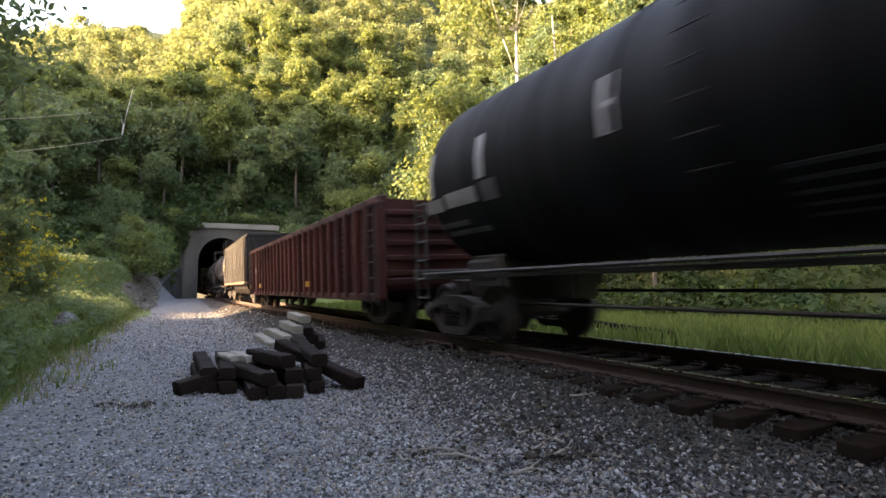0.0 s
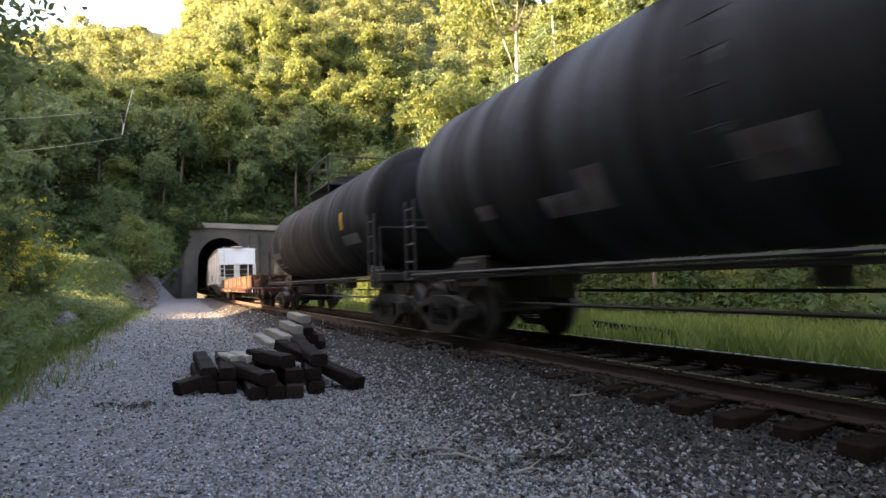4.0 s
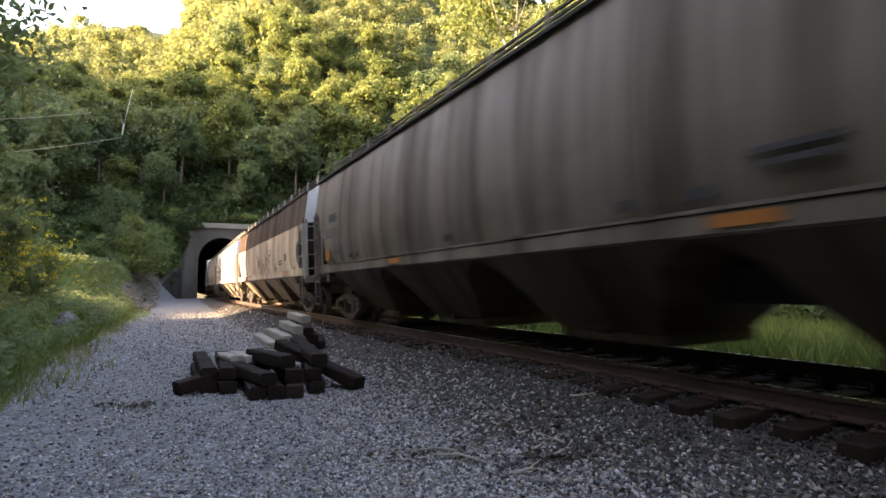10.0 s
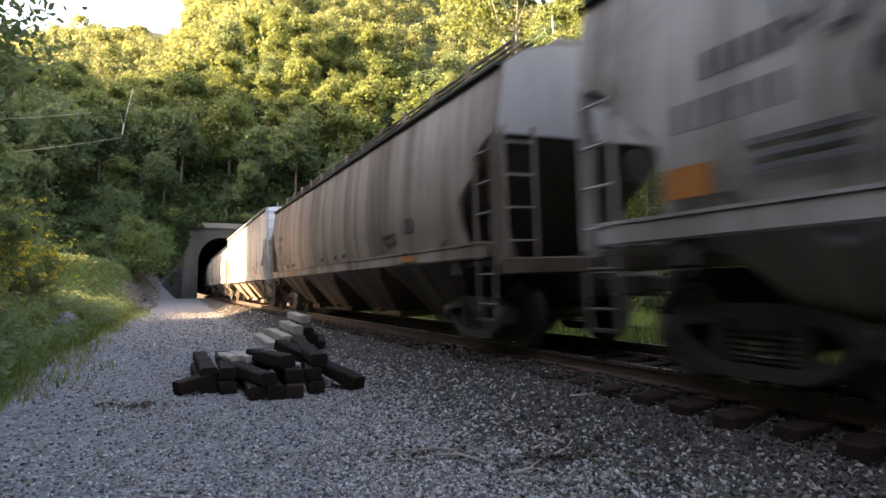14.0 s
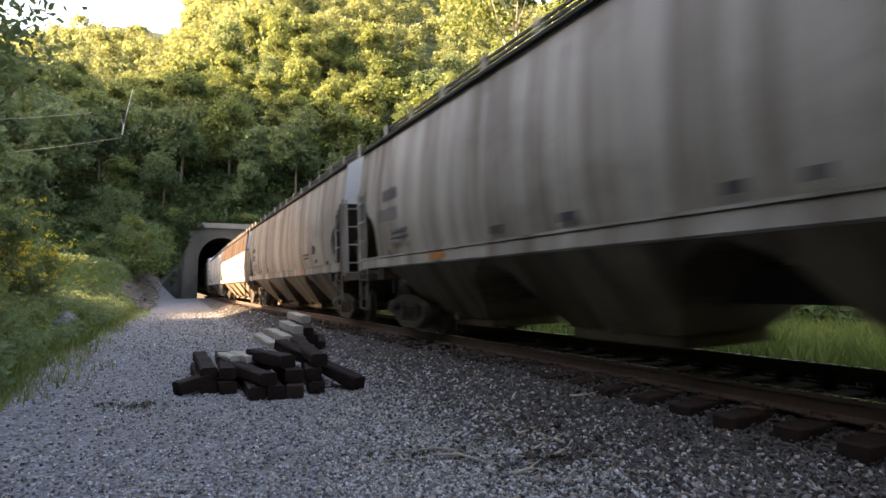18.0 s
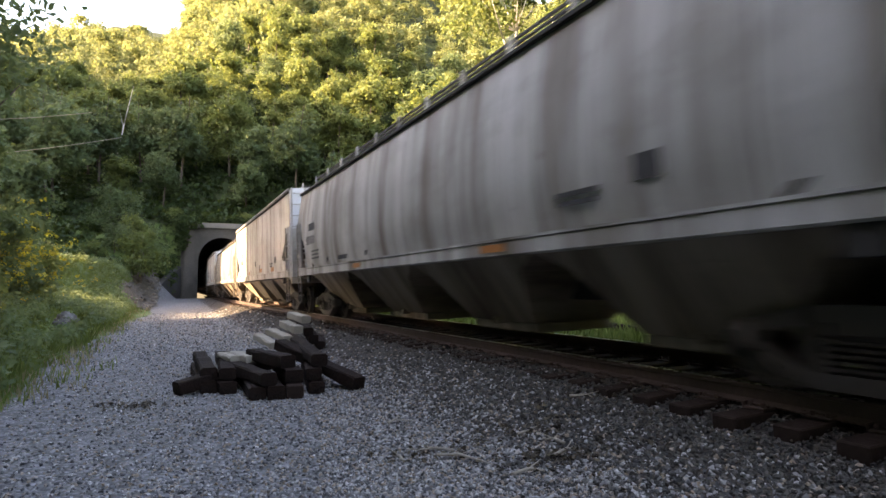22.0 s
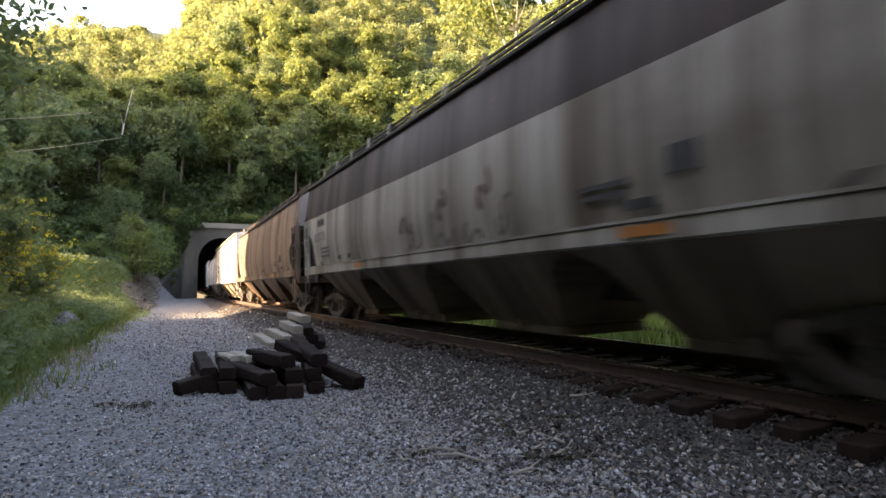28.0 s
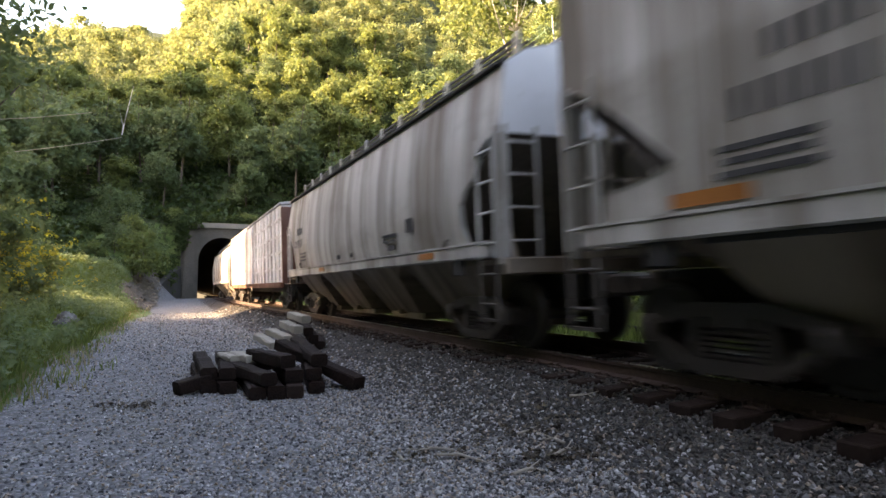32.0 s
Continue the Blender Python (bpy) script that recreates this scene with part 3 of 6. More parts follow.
def hopper(kind, length):
    """A covered hopper car of the round or the straight-sided kind, its base at rail level, its length along y."""
    car = new("covered_hopper")
    body_half = length / 2 - 0.48
    cs = chain(kind)
    ys = np.linspace(-1, 1, 21)
    sh = Shape()
    left = [[(-w, y * (body_half - e), z) for y in ys] for w, z, e in cs]
    right = [[(w, y * (body_half - e), z) for y in ys] for w, z, e in cs]
    rows = left + right[::-1][1:]
    n, v = len(ys), [q for r in rows for q in r]
    fs = []
    for i in range(len(rows) - 1):
        for j in range(n - 1):
            fs.append((i * n + j, i * n + j + 1, (i + 1) * n + j + 1, (i + 1) * n + j))
    last = len(rows) - 1
    for i in range(len(cs) - 1):
        a, b = i, i + 1
        c, d = last - i - 1, last - i
        if cs[i][1] < 2.87:
            continue
        for j in (0, n - 1):
            if b == c:
                fs.append((a * n + j, b * n + j, d * n + j))
            else:
                fs.append((a * n + j, b * n + j, c * n + j, d * n + j))
    for j in range(n - 1):
        fs.append((j, j + 1, last * n + j + 1, last * n + j))
    sh.add(v, fs)
    me = sh.mesh("body", True)
    me.materials.append(PAINT)
    me.shade_smooth()
    me.set_sharp_from_angle(angle=radians(35))
    part("body", me, PAINT, car)
    # sloping end sheets behind the cut-outs, and the rims of the cut-outs
    low = [q for q in cs if q[1] < 2.95]
    for e in (-1, 1):
        ztop = 2.90 if kind == "round" else 2.95
        # the sheet's dark colour holds the recess shade as well as grime
        part("slope_sheet", Shape().loft([[(x, e * (body_half - 0.01), ztop), (x, e * (body_half - 1.95), 1.30), (x, e * (body_half - 2.05), 1.34), (x, e * (body_half - 0.07), ztop)] for x in (-1.49, 1.49)]), GRIME_SHADE, car, "grimy sloping end sheet with recess shade in its colour")
        if kind != "round":
            part("end_bulkhead", Shape().box((0, e * (body_half - 0.95), 1.56), (2.96, 0.05, 0.64)), PAINT, car)
        sheet = [(-w, z) for w, z, d in cs if z > 2.87] + [(w, z) for w, z, d in cs[::-1] if z > 2.87 and w > 0]
        part("end_sheet", Shape().loft([[(x * 0.985, e * (body_half + d), z - 0.02) for x, z in sheet] for d in (0.004, 0.02)]), CLEAN_LIT, car)
        for sg in (-1, 1):
            part("cutout_rim", Shape().loft([[(sg * (w + 0.012), e * (body_half - d + 0.012), z), (sg * (w - 0.06), e * (body_half - d + 0.012), z), (sg * (w - 0.06), e * (body_half - d - 0.012), z), (sg * (w + 0.012), e * (body_half - d - 0.012), z)] for w, z, d in low]), PAINT, car)
    eave = 3.80 if kind == "round" else 4.19
    # seams and roof edge, with near-black strips along the eaves
    for sg in (-1, 1):
        w = 1.38 if kind == "round" else 1.51
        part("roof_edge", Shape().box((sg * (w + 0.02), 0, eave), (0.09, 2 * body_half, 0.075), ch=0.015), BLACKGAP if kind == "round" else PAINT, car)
        if kind != "round":
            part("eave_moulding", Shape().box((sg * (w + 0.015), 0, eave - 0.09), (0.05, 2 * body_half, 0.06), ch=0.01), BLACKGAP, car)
    # side sills
    for sg in (-1, 1):
        part("side_sill", Shape().box((sg * 1.50, 0, 1.36), (0.14, length - 1.5, 0.20), ch=0.02).box((sg * 1.56, 0, 1.47), (0.05, length - 1.5, 0.03)), PAINT, car)
        if kind != "round":
            part("sill_flange", Shape().box((sg * 1.47, 0, 1.235), (0.12, length - 4.4, 0.045)), BLACKGAP, car)
        for e in (-1, 1):
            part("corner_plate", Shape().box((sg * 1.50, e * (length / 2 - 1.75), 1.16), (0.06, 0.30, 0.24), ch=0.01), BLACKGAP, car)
    # pockets and outlet gates
    count, span = 4, length * 0.205
    for k in range(count):
        y = (k + 0.5 - count / 2) * span
        hl = span / 2
        bl = 0.86
        sh = Shape()
        sh.loft([[(-1.42, y - hl, 1.30), (1.42, y - hl, 1.30), (1.42, y + hl, 1.30), (-1.42, y + hl, 1.30)],
                 [(-1.26, y - hl * 0.74, 1.06), (1.26, y - hl * 0.74, 1.06), (1.26, y + hl * 0.74, 1.06), (-1.26, y + hl * 0.74, 1.06)],
                 [(-0.72, y - bl, 0.34), (0.72, y - bl, 0.34), (0.72, y + bl, 0.34), (-0.72, y + bl, 0.34)]])
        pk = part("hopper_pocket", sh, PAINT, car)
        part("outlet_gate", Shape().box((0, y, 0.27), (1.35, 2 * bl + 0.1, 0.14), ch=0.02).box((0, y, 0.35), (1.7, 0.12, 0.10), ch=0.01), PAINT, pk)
    # end slope supports, centre sill and platforms
    part("centre_sill", Shape().box((0, 0, 0.84), (0.50, length - 1.1, 0.36), ch=0.02), BLACKGAP, car)
    for e in (-1, 1):
        y0 = e * (length / 2 - 0.48)
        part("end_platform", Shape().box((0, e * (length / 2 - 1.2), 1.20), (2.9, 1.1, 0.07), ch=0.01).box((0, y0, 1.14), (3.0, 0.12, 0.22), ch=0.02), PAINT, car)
        for sg in (-1, 1):
            # posts at the corners and beside the middle
            pw = 0.13 if kind == "round" else 0.24
            part("corner_post", Shape().box((sg * (1.53 - pw / 2), y0 - e * 0.04, 2.06), (pw, 0.10, 1.80), ch=0.012).box((sg * 1.51, y0 - e * 0.06, 2.06), (0.05, 0.13, 1.80), ch=0.01), PAINT, car)
            if sg != e and kind != "round":
                part("end_post", Shape().box((sg * (0.62 if kind == "round" else 0.92), y0 - e * 0.05, 2.06), (0.10, 0.08, 1.80), ch=0.012), PAINT, car)
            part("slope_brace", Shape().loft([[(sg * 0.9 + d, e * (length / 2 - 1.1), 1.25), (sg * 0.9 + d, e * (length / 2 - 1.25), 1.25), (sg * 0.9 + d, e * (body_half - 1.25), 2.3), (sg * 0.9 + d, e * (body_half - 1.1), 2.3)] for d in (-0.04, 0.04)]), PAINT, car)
            part("side_ladder", SIDE_LADDER[kind], PAINT, car, at=pose(sg * 1.565, y0 - e * 0.30, 0))
            if sg == e:
                part("end_ladder", END_LADDER[kind], PAINT, car, at=pose(sg * 1.22, y0 + e * 0.06, 0))
            part("stirrup", Shape().box((sg * 1.565, y0 - e * 0.30, 0.45), (0.05, 0.47, 0.035)), STEEL, car)
            part("drop_ladder", DROP_LADDER, GRIME_SHADE, car, at=pose(sg * 1.555, y0 - e * 0.30, 0))
        if kind != "round":
            part("cross_rail", Shape().tube((-1.42, y0 + e * 0.02, 2.05), (1.42, y0 + e * 0.02, 2.05), 0.02, 6).tube((-1.42, y0 + e * 0.02, 2.48), (1.42, y0 + e * 0.02, 2.48), 0.018, 6), PAINT, car)
    for e in (-1, 1):
        part("end_panel", Shape().box((0, e * (body_half + 0.02), 2.08), (0.16 if kind == "round" else 0.46, 0.06, 1.75), ch=0.01), PAINT, car)
    if kind == "round":
        part("brake_wheel", Shape().lathe("y", (0.85, -(length / 2 - 0.50), 2.55), [(-0.02, 0.25), (0.02, 0.25), (0.02, 0.20), (-0.02, 0.20)], 16).box((0.85, -(length / 2 - 0.55), 2.55), (0.42, 0.03, 0.04)).box((0.85, -(length / 2 - 0.55), 2.55), (0.04, 0.03, 0.42)), STEEL, car)
    # roof: hatches, running board with its posts
    top = 4.20 if kind == "round" else 4.30
    for k in range(8):
        y = -body_half + (k + 0.5) * 2 * body_half / 8
        part("roof_hatch", Shape().box((0, y, top + 0.07), (0.75, 2 * body_half / 8 - 0.25, 0.14), ch=0.04), PAINT, car)
    for sg in (-1, 1):
        slats = Shape()
        for q in range(4):
            slats.box((sg * (0.62 + 0.11 * q), 0, top + 0.10), (0.035, 2 * body_half - 0.7, 0.035))
        for q in range(46):
            slats.box((sg * 0.785, -body_half + 0.5 + q * (2 * body_half - 1.0) / 45, top + 0.085), (0.40, 0.03, 0.02))
        rb = part("running_board", slats, STEEL, car, "open steel grating running board")
        for k in range(13):
            y = -body_half + 0.3 + k * (2 * body_half - 0.6) / 12
            part("board_support", SUPPORT, PAINT, rb, at=pose(sg * 0.98, y, top + 0.02))
    # welded seams between the side sheets
    for sg in (-1, 1):
        for k in range(1, 10):
            y = (k / 5 - 1) * (body_half - 0.2)
            pts = [(w, z) for w, z, e in cs if z < eave and abs(y) < body_half - e - 0.05]
            part("weld_seam", Shape().loft([[(sg * (w + d), y - 0.012, z), (sg * (w + d), y + 0.012, z), (sg * (w - 0.01), y + 0.012, z), (sg * (w - 0.01), y - 0.012, z)] for (w, z), d in zip(pts, [0.006] * len(pts))]), PAINT, car)
    if kind != "round":
        for e in (-1, 1):
            part("end_platform_board", Shape().box((0, e * (body_half + 0.12), top + 0.06), (0.9, 0.35, 0.10), ch=0.02), PAINT, car)
    # brake gear under the car
    part("air_reservoir", Shape().lathe("y", (0.6, length / 2 - 3.2, 0.9), [(-0.5, 0.1), (-0.45, 0.19), (0.45, 0.19), (0.5, 0.1)], 12), STEEL, car)
    running_gear(car, length, 2.05)
    return car


SUPPORT = Shape().box((0, 0, 0), (0.045, 0.12, 0.30), ch=0.01).mesh("board_support")
DROP_LADDER = ladder_mesh(0.46, 1.24, 0.44, 2)
SIDE_LADDER = {k: ladder_mesh(1.24, 2.86 if k == "round" else 2.95, 0.44, 4) for k in ("round", "straight")}
END_LADDER = {k: ladder_mesh(1.25, 2.95 if k == "round" else 4.25, 0.46, 4 if k == "round" else 8, axis="x") for k in ("round", "straight")}


def bars(car, items, side=-1):
    """Lettering that cannot be read, as plain bars on the side: (material, y, z, length, height, half width there)."""
    for mat, y, z, ln, ht, w in items:
        nm = "reflector_strip" if mat in (ORANGE, YELLOW) else "lettering"
        part(nm, Shape().box((side * (w + 0.004), y, z), (0.012, ln, ht)), mat, car)


def glyphs(mat, y, z, ht, count, w, step_=0.75):
    """A row of letter-sized bars."""
    return [(mat, y + i * ht * step_, z, ht * step_ * 0.5, ht, w) for i in range(count)]


def tank_car(length, radius, zc, tint, labels, rung_y=0.0):
    car = new("tank_car")
    half = length / 2 - 0.75
    prof = [(-half, 0.02)]
    for k in range(1, 9):
        a = k / 8 * math.pi / 2
        prof.append((-half + 0.62 * (1 - math.cos(a)), radius * math.sin(a) ** 0.85))
    body = prof + [(y, radius) for y in np.linspace(-half + 1.2, half - 1.2, 8)] + [(-a, r) for a, r in prof[::-1]]
    me = Shape().lathe("y", (0, 0, zc), body, 48).mesh("tank", True)
    me.materials.append(TANK)
    part("tank", me, TANK, car, tint=tint)
    for y in (-half * 0.42, half * 0.42):
        part("weld_band", Shape().lathe("y", (0, y, zc), [(-0.06, radius), (-0.05, radius + 0.012), (0.05, radius + 0.012), (0.06, radius)], 48), TANK, car, tint=tint)
    for sg in (-1, 1):
        part("walkway", Shape().box((sg * 1.40, 0, 1.03), (0.20, length - 2.2, 0.05), ch=0.01), STEEL, car)
        part("handrail", Shape().tube((sg * 1.52, -half + 0.4, 1.09), (sg * 1.52, half - 0.4, 1.09), 0.024, 6), STEEL, car)
        for e in (-1, 1):
            part("head_ladder", HEAD_LADDER, STEEL, car, at=pose(sg * 1.47, e * (half - 0.25), 0))
            part("stub_sill_bracket", Shape().box((sg * 0.9, e * (half - 1.5), 1.1), (0.1, 0.9, 0.5), ch=0.03), STEEL, car)
    for e in (-1, 1):
        part("stub_sill", Shape().box((0, e * (length / 2 - 1.9), 0.86), (0.45, 3.0, 0.4), ch=0.02), STEEL, car)
        part("saddle", Shape().box((0, e * (length / 2 - 2.1), 1.12), (2.0, 0.8, 0.34), ch=0.05), STEEL, car)
        part("end_beam", Shape().box((0, e * (length / 2 - 0.65), 1.08), (2.9, 0.14, 0.18), ch=0.02), STEEL, car)
        part("end_railing", Shape().tube((-1.4, e * (length / 2 - 0.66), 1.15), (-1.4, e * (length / 2 - 0.66), 2.1), 0.02, 6).tube((1.4, e * (length / 2 - 0.66), 1.15), (1.4, e * (length / 2 - 0.66), 2.1), 0.02, 6).tube((-1.4, e * (length / 2 - 0.66), 2.1), (1.4, e * (length / 2 - 0.66), 2.1), 0.02, 6), STEEL, car)
    # dome, platform and its rail
    part("manway", Shape().tube((0, 0, zc + radius - 0.05), (0, 0, zc + radius + 0.32), 0.5, 20), TANK, car, tint=tint)
    part("top_platform", Shape().box((-0.75, 0, zc + radius - 0.06), (0.5, 2.6, 0.05)).box((0.75, 0, zc + radius - 0.06), (0.5, 2.6, 0.05)), STEEL, car)
    rl = Shape()
    for x in (-0.98, 0.98):
        for y in (-1.25, 1.25):
            rl.tube((x, y, zc + radius - 0.3), (x, y, zc + radius + 0.75), 0.025, 6)
        rl.tube((x, -1.25, zc + radius + 0.75), (x, 1.25, zc + radius + 0.75), 0.025, 6)
    for y in (-1.25, 1.25):
        rl.tube((-0.98, y, zc + radius + 0.75), (0.98, y, zc + radius + 0.75), 0.025, 6)
    part("platform_railing", rl, STEEL, car)
    part("belly_valve", Shape().tube((0, 0, zc - radius - 0.35), (0, 0, zc - radius + 0.1), 0.2, 12), STEEL, car)
    part("brake_rod", Shape().tube((-0.5, -half + 1.5, 0.60), (-0.5, half - 1.5, 0.60), 0.025, 6).tube((0.5, -half + 2, 0.76), (0.5, half - 2, 0.76), 0.025, 6), STEEL, car)
    # markings that follow the shell
    for mat, y, a0, ln, ha, nm in labels:
        sh = Shape()
        ring = lambda yy: [(-(radius + q) * math.cos(t), yy, zc + (radius + q) * math.sin(t)) for q, t in ((0.004, a0 - ha / 2), (0.004, a0), (0.004, a0 + ha / 2), (0.012, a0 + ha / 2), (0.012, a0), (0.012, a0 - ha / 2))]
        part(nm, sh.loft([ring(y - ln / 2), ring(y + ln / 2)]), mat, car)
    for q in range(8):
        a = 0.95 - q * 0.21
        x, z = (radius + 0.07) * math.cos(a), zc + (radius + 0.07) * math.sin(a)
        part("ladder_rung", Shape().tube((-x, rung_y - 0.17, z), (-x, rung_y + 0.17, z), 0.010, 6), BLACKGAP, car)
    running_gear(car, length, 1.30)
    return car


HEAD_LADDER = ladder_mesh(0.55, 2.4, 0.40, 6)


def gondola(length):
    """Low brown gondola with upright ribs and pressed ridges between them."""
    car = new("gondola_car")
    hl = length / 2 - 0.62
    tint = (0.092, 0.025, 0.020, 1)
    z0, z1, w = 0.62, 2.62, 1.44
    part("floor", Shape().box((0, 0, 1.0), (2.8, 2 * hl, 0.12)), PAINT, car, tint=tint)
    part("centre_sill", Shape().box((0, 0, 0.80), (0.5, length - 1.1, 0.36), ch=0.02), BLACKGAP, car)
    count = 25
    pitch = 2 * hl / count
    ridge = Shape().box((0, 0, 0), (0.075, pitch * 0.56, 0.066), ch=0.02).mesh("pressed_ridge")
    rib = Shape().box((0, 0, 0), (0.17, 0.17, z1 - z0 - 0.06), ch=0.03).mesh("rib")
    for sg in (-1, 1):
        part("side_sheet", Shape().box((sg * w, 0, (z0 + z1) / 2), (0.06, 2 * hl, z1 - z0)), PAINT, car, tint=tint)
        part("top_chord", Shape().box((sg * (w + 0.02), 0, z1), (0.18, 2 * hl + 0.1, 0.16), ch=0.02), PAINT, car, tint=tint)
        part("bottom_sill", Shape().box((sg * (w + 0.03), 0, z0 + 0.06), (0.14, 2 * hl, 0.16), ch=0.02), PAINT, car, tint=tint)
        for k in range(count + 1):
            if k == count - 2:
                continue
            part("rib", rib, PAINT, car, tint=tint, at=pose(sg * (w + 0.07), -hl + k * pitch, (z0 + z1) / 2))
        far = Shape()
        for k in range(count):
            if k in (count - 3, count - 2):
                continue
            for j in range(9):
                at = (sg * (w + 0.03), -hl + (k + 0.5) * pitch, 1.16 + j * 0.150)
                if sg < 0:
                    part("pressed_ridge", ridge, PAINT, car, tint=tint, at=pose(*at))
                else:
                    far.box(at, (0.10, pitch * 0.56, 0.066), ch=0.02)
        if sg > 0:
            part("pressed_ridges", far, PAINT, car, tint=tint)
    for e in (-1, 1):
        part("end_sheet", Shape().box((0, e * hl, (z0 + z1) / 2 + 0.1), (2.9, 0.06, z1 - z0 - 0.2)), PAINT, car, tint=tint)
        er = Shape()
        for j in range(5):
            er.box((0, e * (hl + 0.05), 1.15 + j * 0.3), (2.8, 0.10, 0.12), ch=0.02)
        part("end_ribs", er, PAINT, car, tint=tint)
        part("end_sill", Shape().box((0, e * (hl + 0.25), 0.98), (2.9, 0.3, 0.14), ch=0.02), PAINT, car, tint=tint)
        for sg in (-1, 1):
            part("ladder", GON_LADDER, STEEL, car, at=pose(sg * 1.60, e * (hl - 0.3), 0))
    y = hl - 1.75
    bars(car, glyphs(WHITE, y - 0.35, 2.12, 0.30, 3, w + 0.03) + glyphs(WHITE, y - 0.55, 1.70, 0.22, 8, w + 0.03) + [(YELLOW, hl - 3.4, 1.0, 0.5, 0.16, w + 0.15), (YELLOW, hl - 0.25, 0.95, 0.3, 0.18, w + 0.15), (YELLOW, -3.25, 1.0, 0.5, 0.16, w + 0.15), (WHITE, y + 0.1, 1.18, 0.6, 0.09, w + 0.03), (WHITE, y + 0.1, 1.02, 0.5, 0.07, w + 0.03)])
    running_gear(car, length, 2.2)
    return car


GON_LADDER = ladder_mesh(0.6, 2.5, 0.4, 6)


def ribbon(rnd, y, z, size, x):
    """One looping stroke of paint on a side at x."""
    sh = Shape()
    a0, turn = rnd.uniform(0, 6), rnd.choice((-1, 1)) * rnd.uniform(0.5, 1.1)
    a, p, rings = a0, [y, z], []
    half = rnd.uniform(0.025, 0.055)
    for i in range(11):
        d = (math.cos(a), math.sin(a))
        n = (-d[1] * half, d[0] * half)
        rings.append([(x, p[0] + n[0], p[1] + n[1]), (x, p[0] - n[0], p[1] - n[1]), (x - 0.006, p[0] - n[0], p[1] - n[1]), (x - 0.006, p[0] + n[0], p[1] + n[1])])
        p[0] += d[0] * size * 0.22
        p[1] += d[1] * size * 0.30
        a += turn * rnd.uniform(0.5, 1.3) * (1 if i < 5 else -1)
    return sh.loft(rings)


def coal_car(length):
    """Tall black coal gondola with upright ribs, a pale side ledge and a rounded tub below."""
    car = new("coal_gondola")
    hl = length / 2 - 0.5
    tint = (0.024, 0.019, 0.0165, 1)
    w, z0, z1 = 1.44, 1.16, 3.62
    for sg in (-1, 1):
        part("side_sheet", Shape().loft([[(x, -hl + 0.15, z0), (x, hl - 0.50, z0), (x, hl - 0.02, z1), (x, -hl + 0.15, z1)] for x in (sg * w - 0.025, sg * w + 0.025)]), COAL_SIDE, car, "scraped black side sheet with rust and faded scrawls")
        part("top_chord", Shape().box((sg * (w + 0.03), 0, z1), (0.17, 2 * hl, 0.15), ch=0.02), PAINT, car, tint=tint)
        part("side_ledge", Shape().box((sg * (w + 0.05), 0, z0 + 0.02), (0.24, 2 * hl + 0.2, 0.15), ch=0.02), PAINT, car, "pale scraped side sill", tint=(0.15, 0.105, 0.075, 1))
        for k in range(18):
            part("rib", Shape().box((sg * (w + 0.08), -hl + 0.25 + k * (2 * hl - 0.95) / 17, (z0 + z1) / 2), (0.16, 0.12, z1 - z0), ch=0.03), PAINT, car, tint=tint)
    tub = Shape()
    tub.loft([[(1.3 * math.cos(math.pi + t * math.pi / 8), y, 1.15 + 0.75 * math.sin(math.pi + t * math.pi / 8)) for t in range(9)] for y in (-hl + 3.0, hl - 3.0)])
    part("tub", tub, PAINT, car, tint=tint)
    part("floor", Shape().box((0, 0, 1.15), (2.8, 2 * hl, 0.08)), BLACKGAP, car)
    part("centre_sill", Shape().box((0, 0, 0.86), (0.5, length - 1.0, 0.36), ch=0.02), BLACKGAP, car)
    for e in (-1, 1):
        inset = 0.1 if e < 0 else 0.5
        part("end_sheet", Shape().loft([[(x, e * (hl - inset), z0), (x, e * (hl - inset - 0.06), z0), (x, e * (hl - 0.14), z1), (x, e * (hl - 0.08), z1)] for x in (-w, w)]), PAINT, car, tint=tint)
        part("end_beam", Shape().box((0, e * (hl - 0.1), z1), (2.95, 0.16, 0.14), ch=0.02), PAINT, car, tint=tint)
        part("end_sill", Shape().box((0, e * hl, 1.12), (2.95, 0.16, 0.2), ch=0.02), PAINT, car, tint=tint)
        for sg in (-1, 1):
            part("end_brace", Shape().loft([[(sg * 1.35, e * (hl + d), z1 - 0.1), (sg * 1.22, e * (hl + d), z1 - 0.1), (sg * 0.3, e * (hl + d), z0), (sg * 0.43, e * (hl + d), z0)] for d in (-0.18, -0.05)]), PAINT, car, tint=tint)
            part("ladder", COAL_LADDER, STEEL, car, at=pose(sg * 1.60, e * (hl - (0.3 if e < 0 else 0.8)), 0))
    rnd = random.Random(7)
    # scrawled paint along the lower side, in strokes
    for k in range(26):
        y = -hl + 2.6 + k * 0.36
        part("painted_scrawl", ribbon(rnd, y, 1.72 + rnd.uniform(-0.1, 0.25), 0.34, -(w + 0.028)), (SCRAWL, SCRAWL, REDINK, FADED)[k % 4], car)
    bars(car, glyphs(WHITE, hl - 2.35, 2.35, 0.22, 5, w + 0.03, 0.8) + glyphs(WHITE, hl - 2.35, 2.05, 0.22, 5, w + 0.03, 0.8) + [(REDINK, -hl + 1.15, 1.95, 0.14, 0.9, w + 0.03)])
    running_gear(car, length, 1.9)
    return car


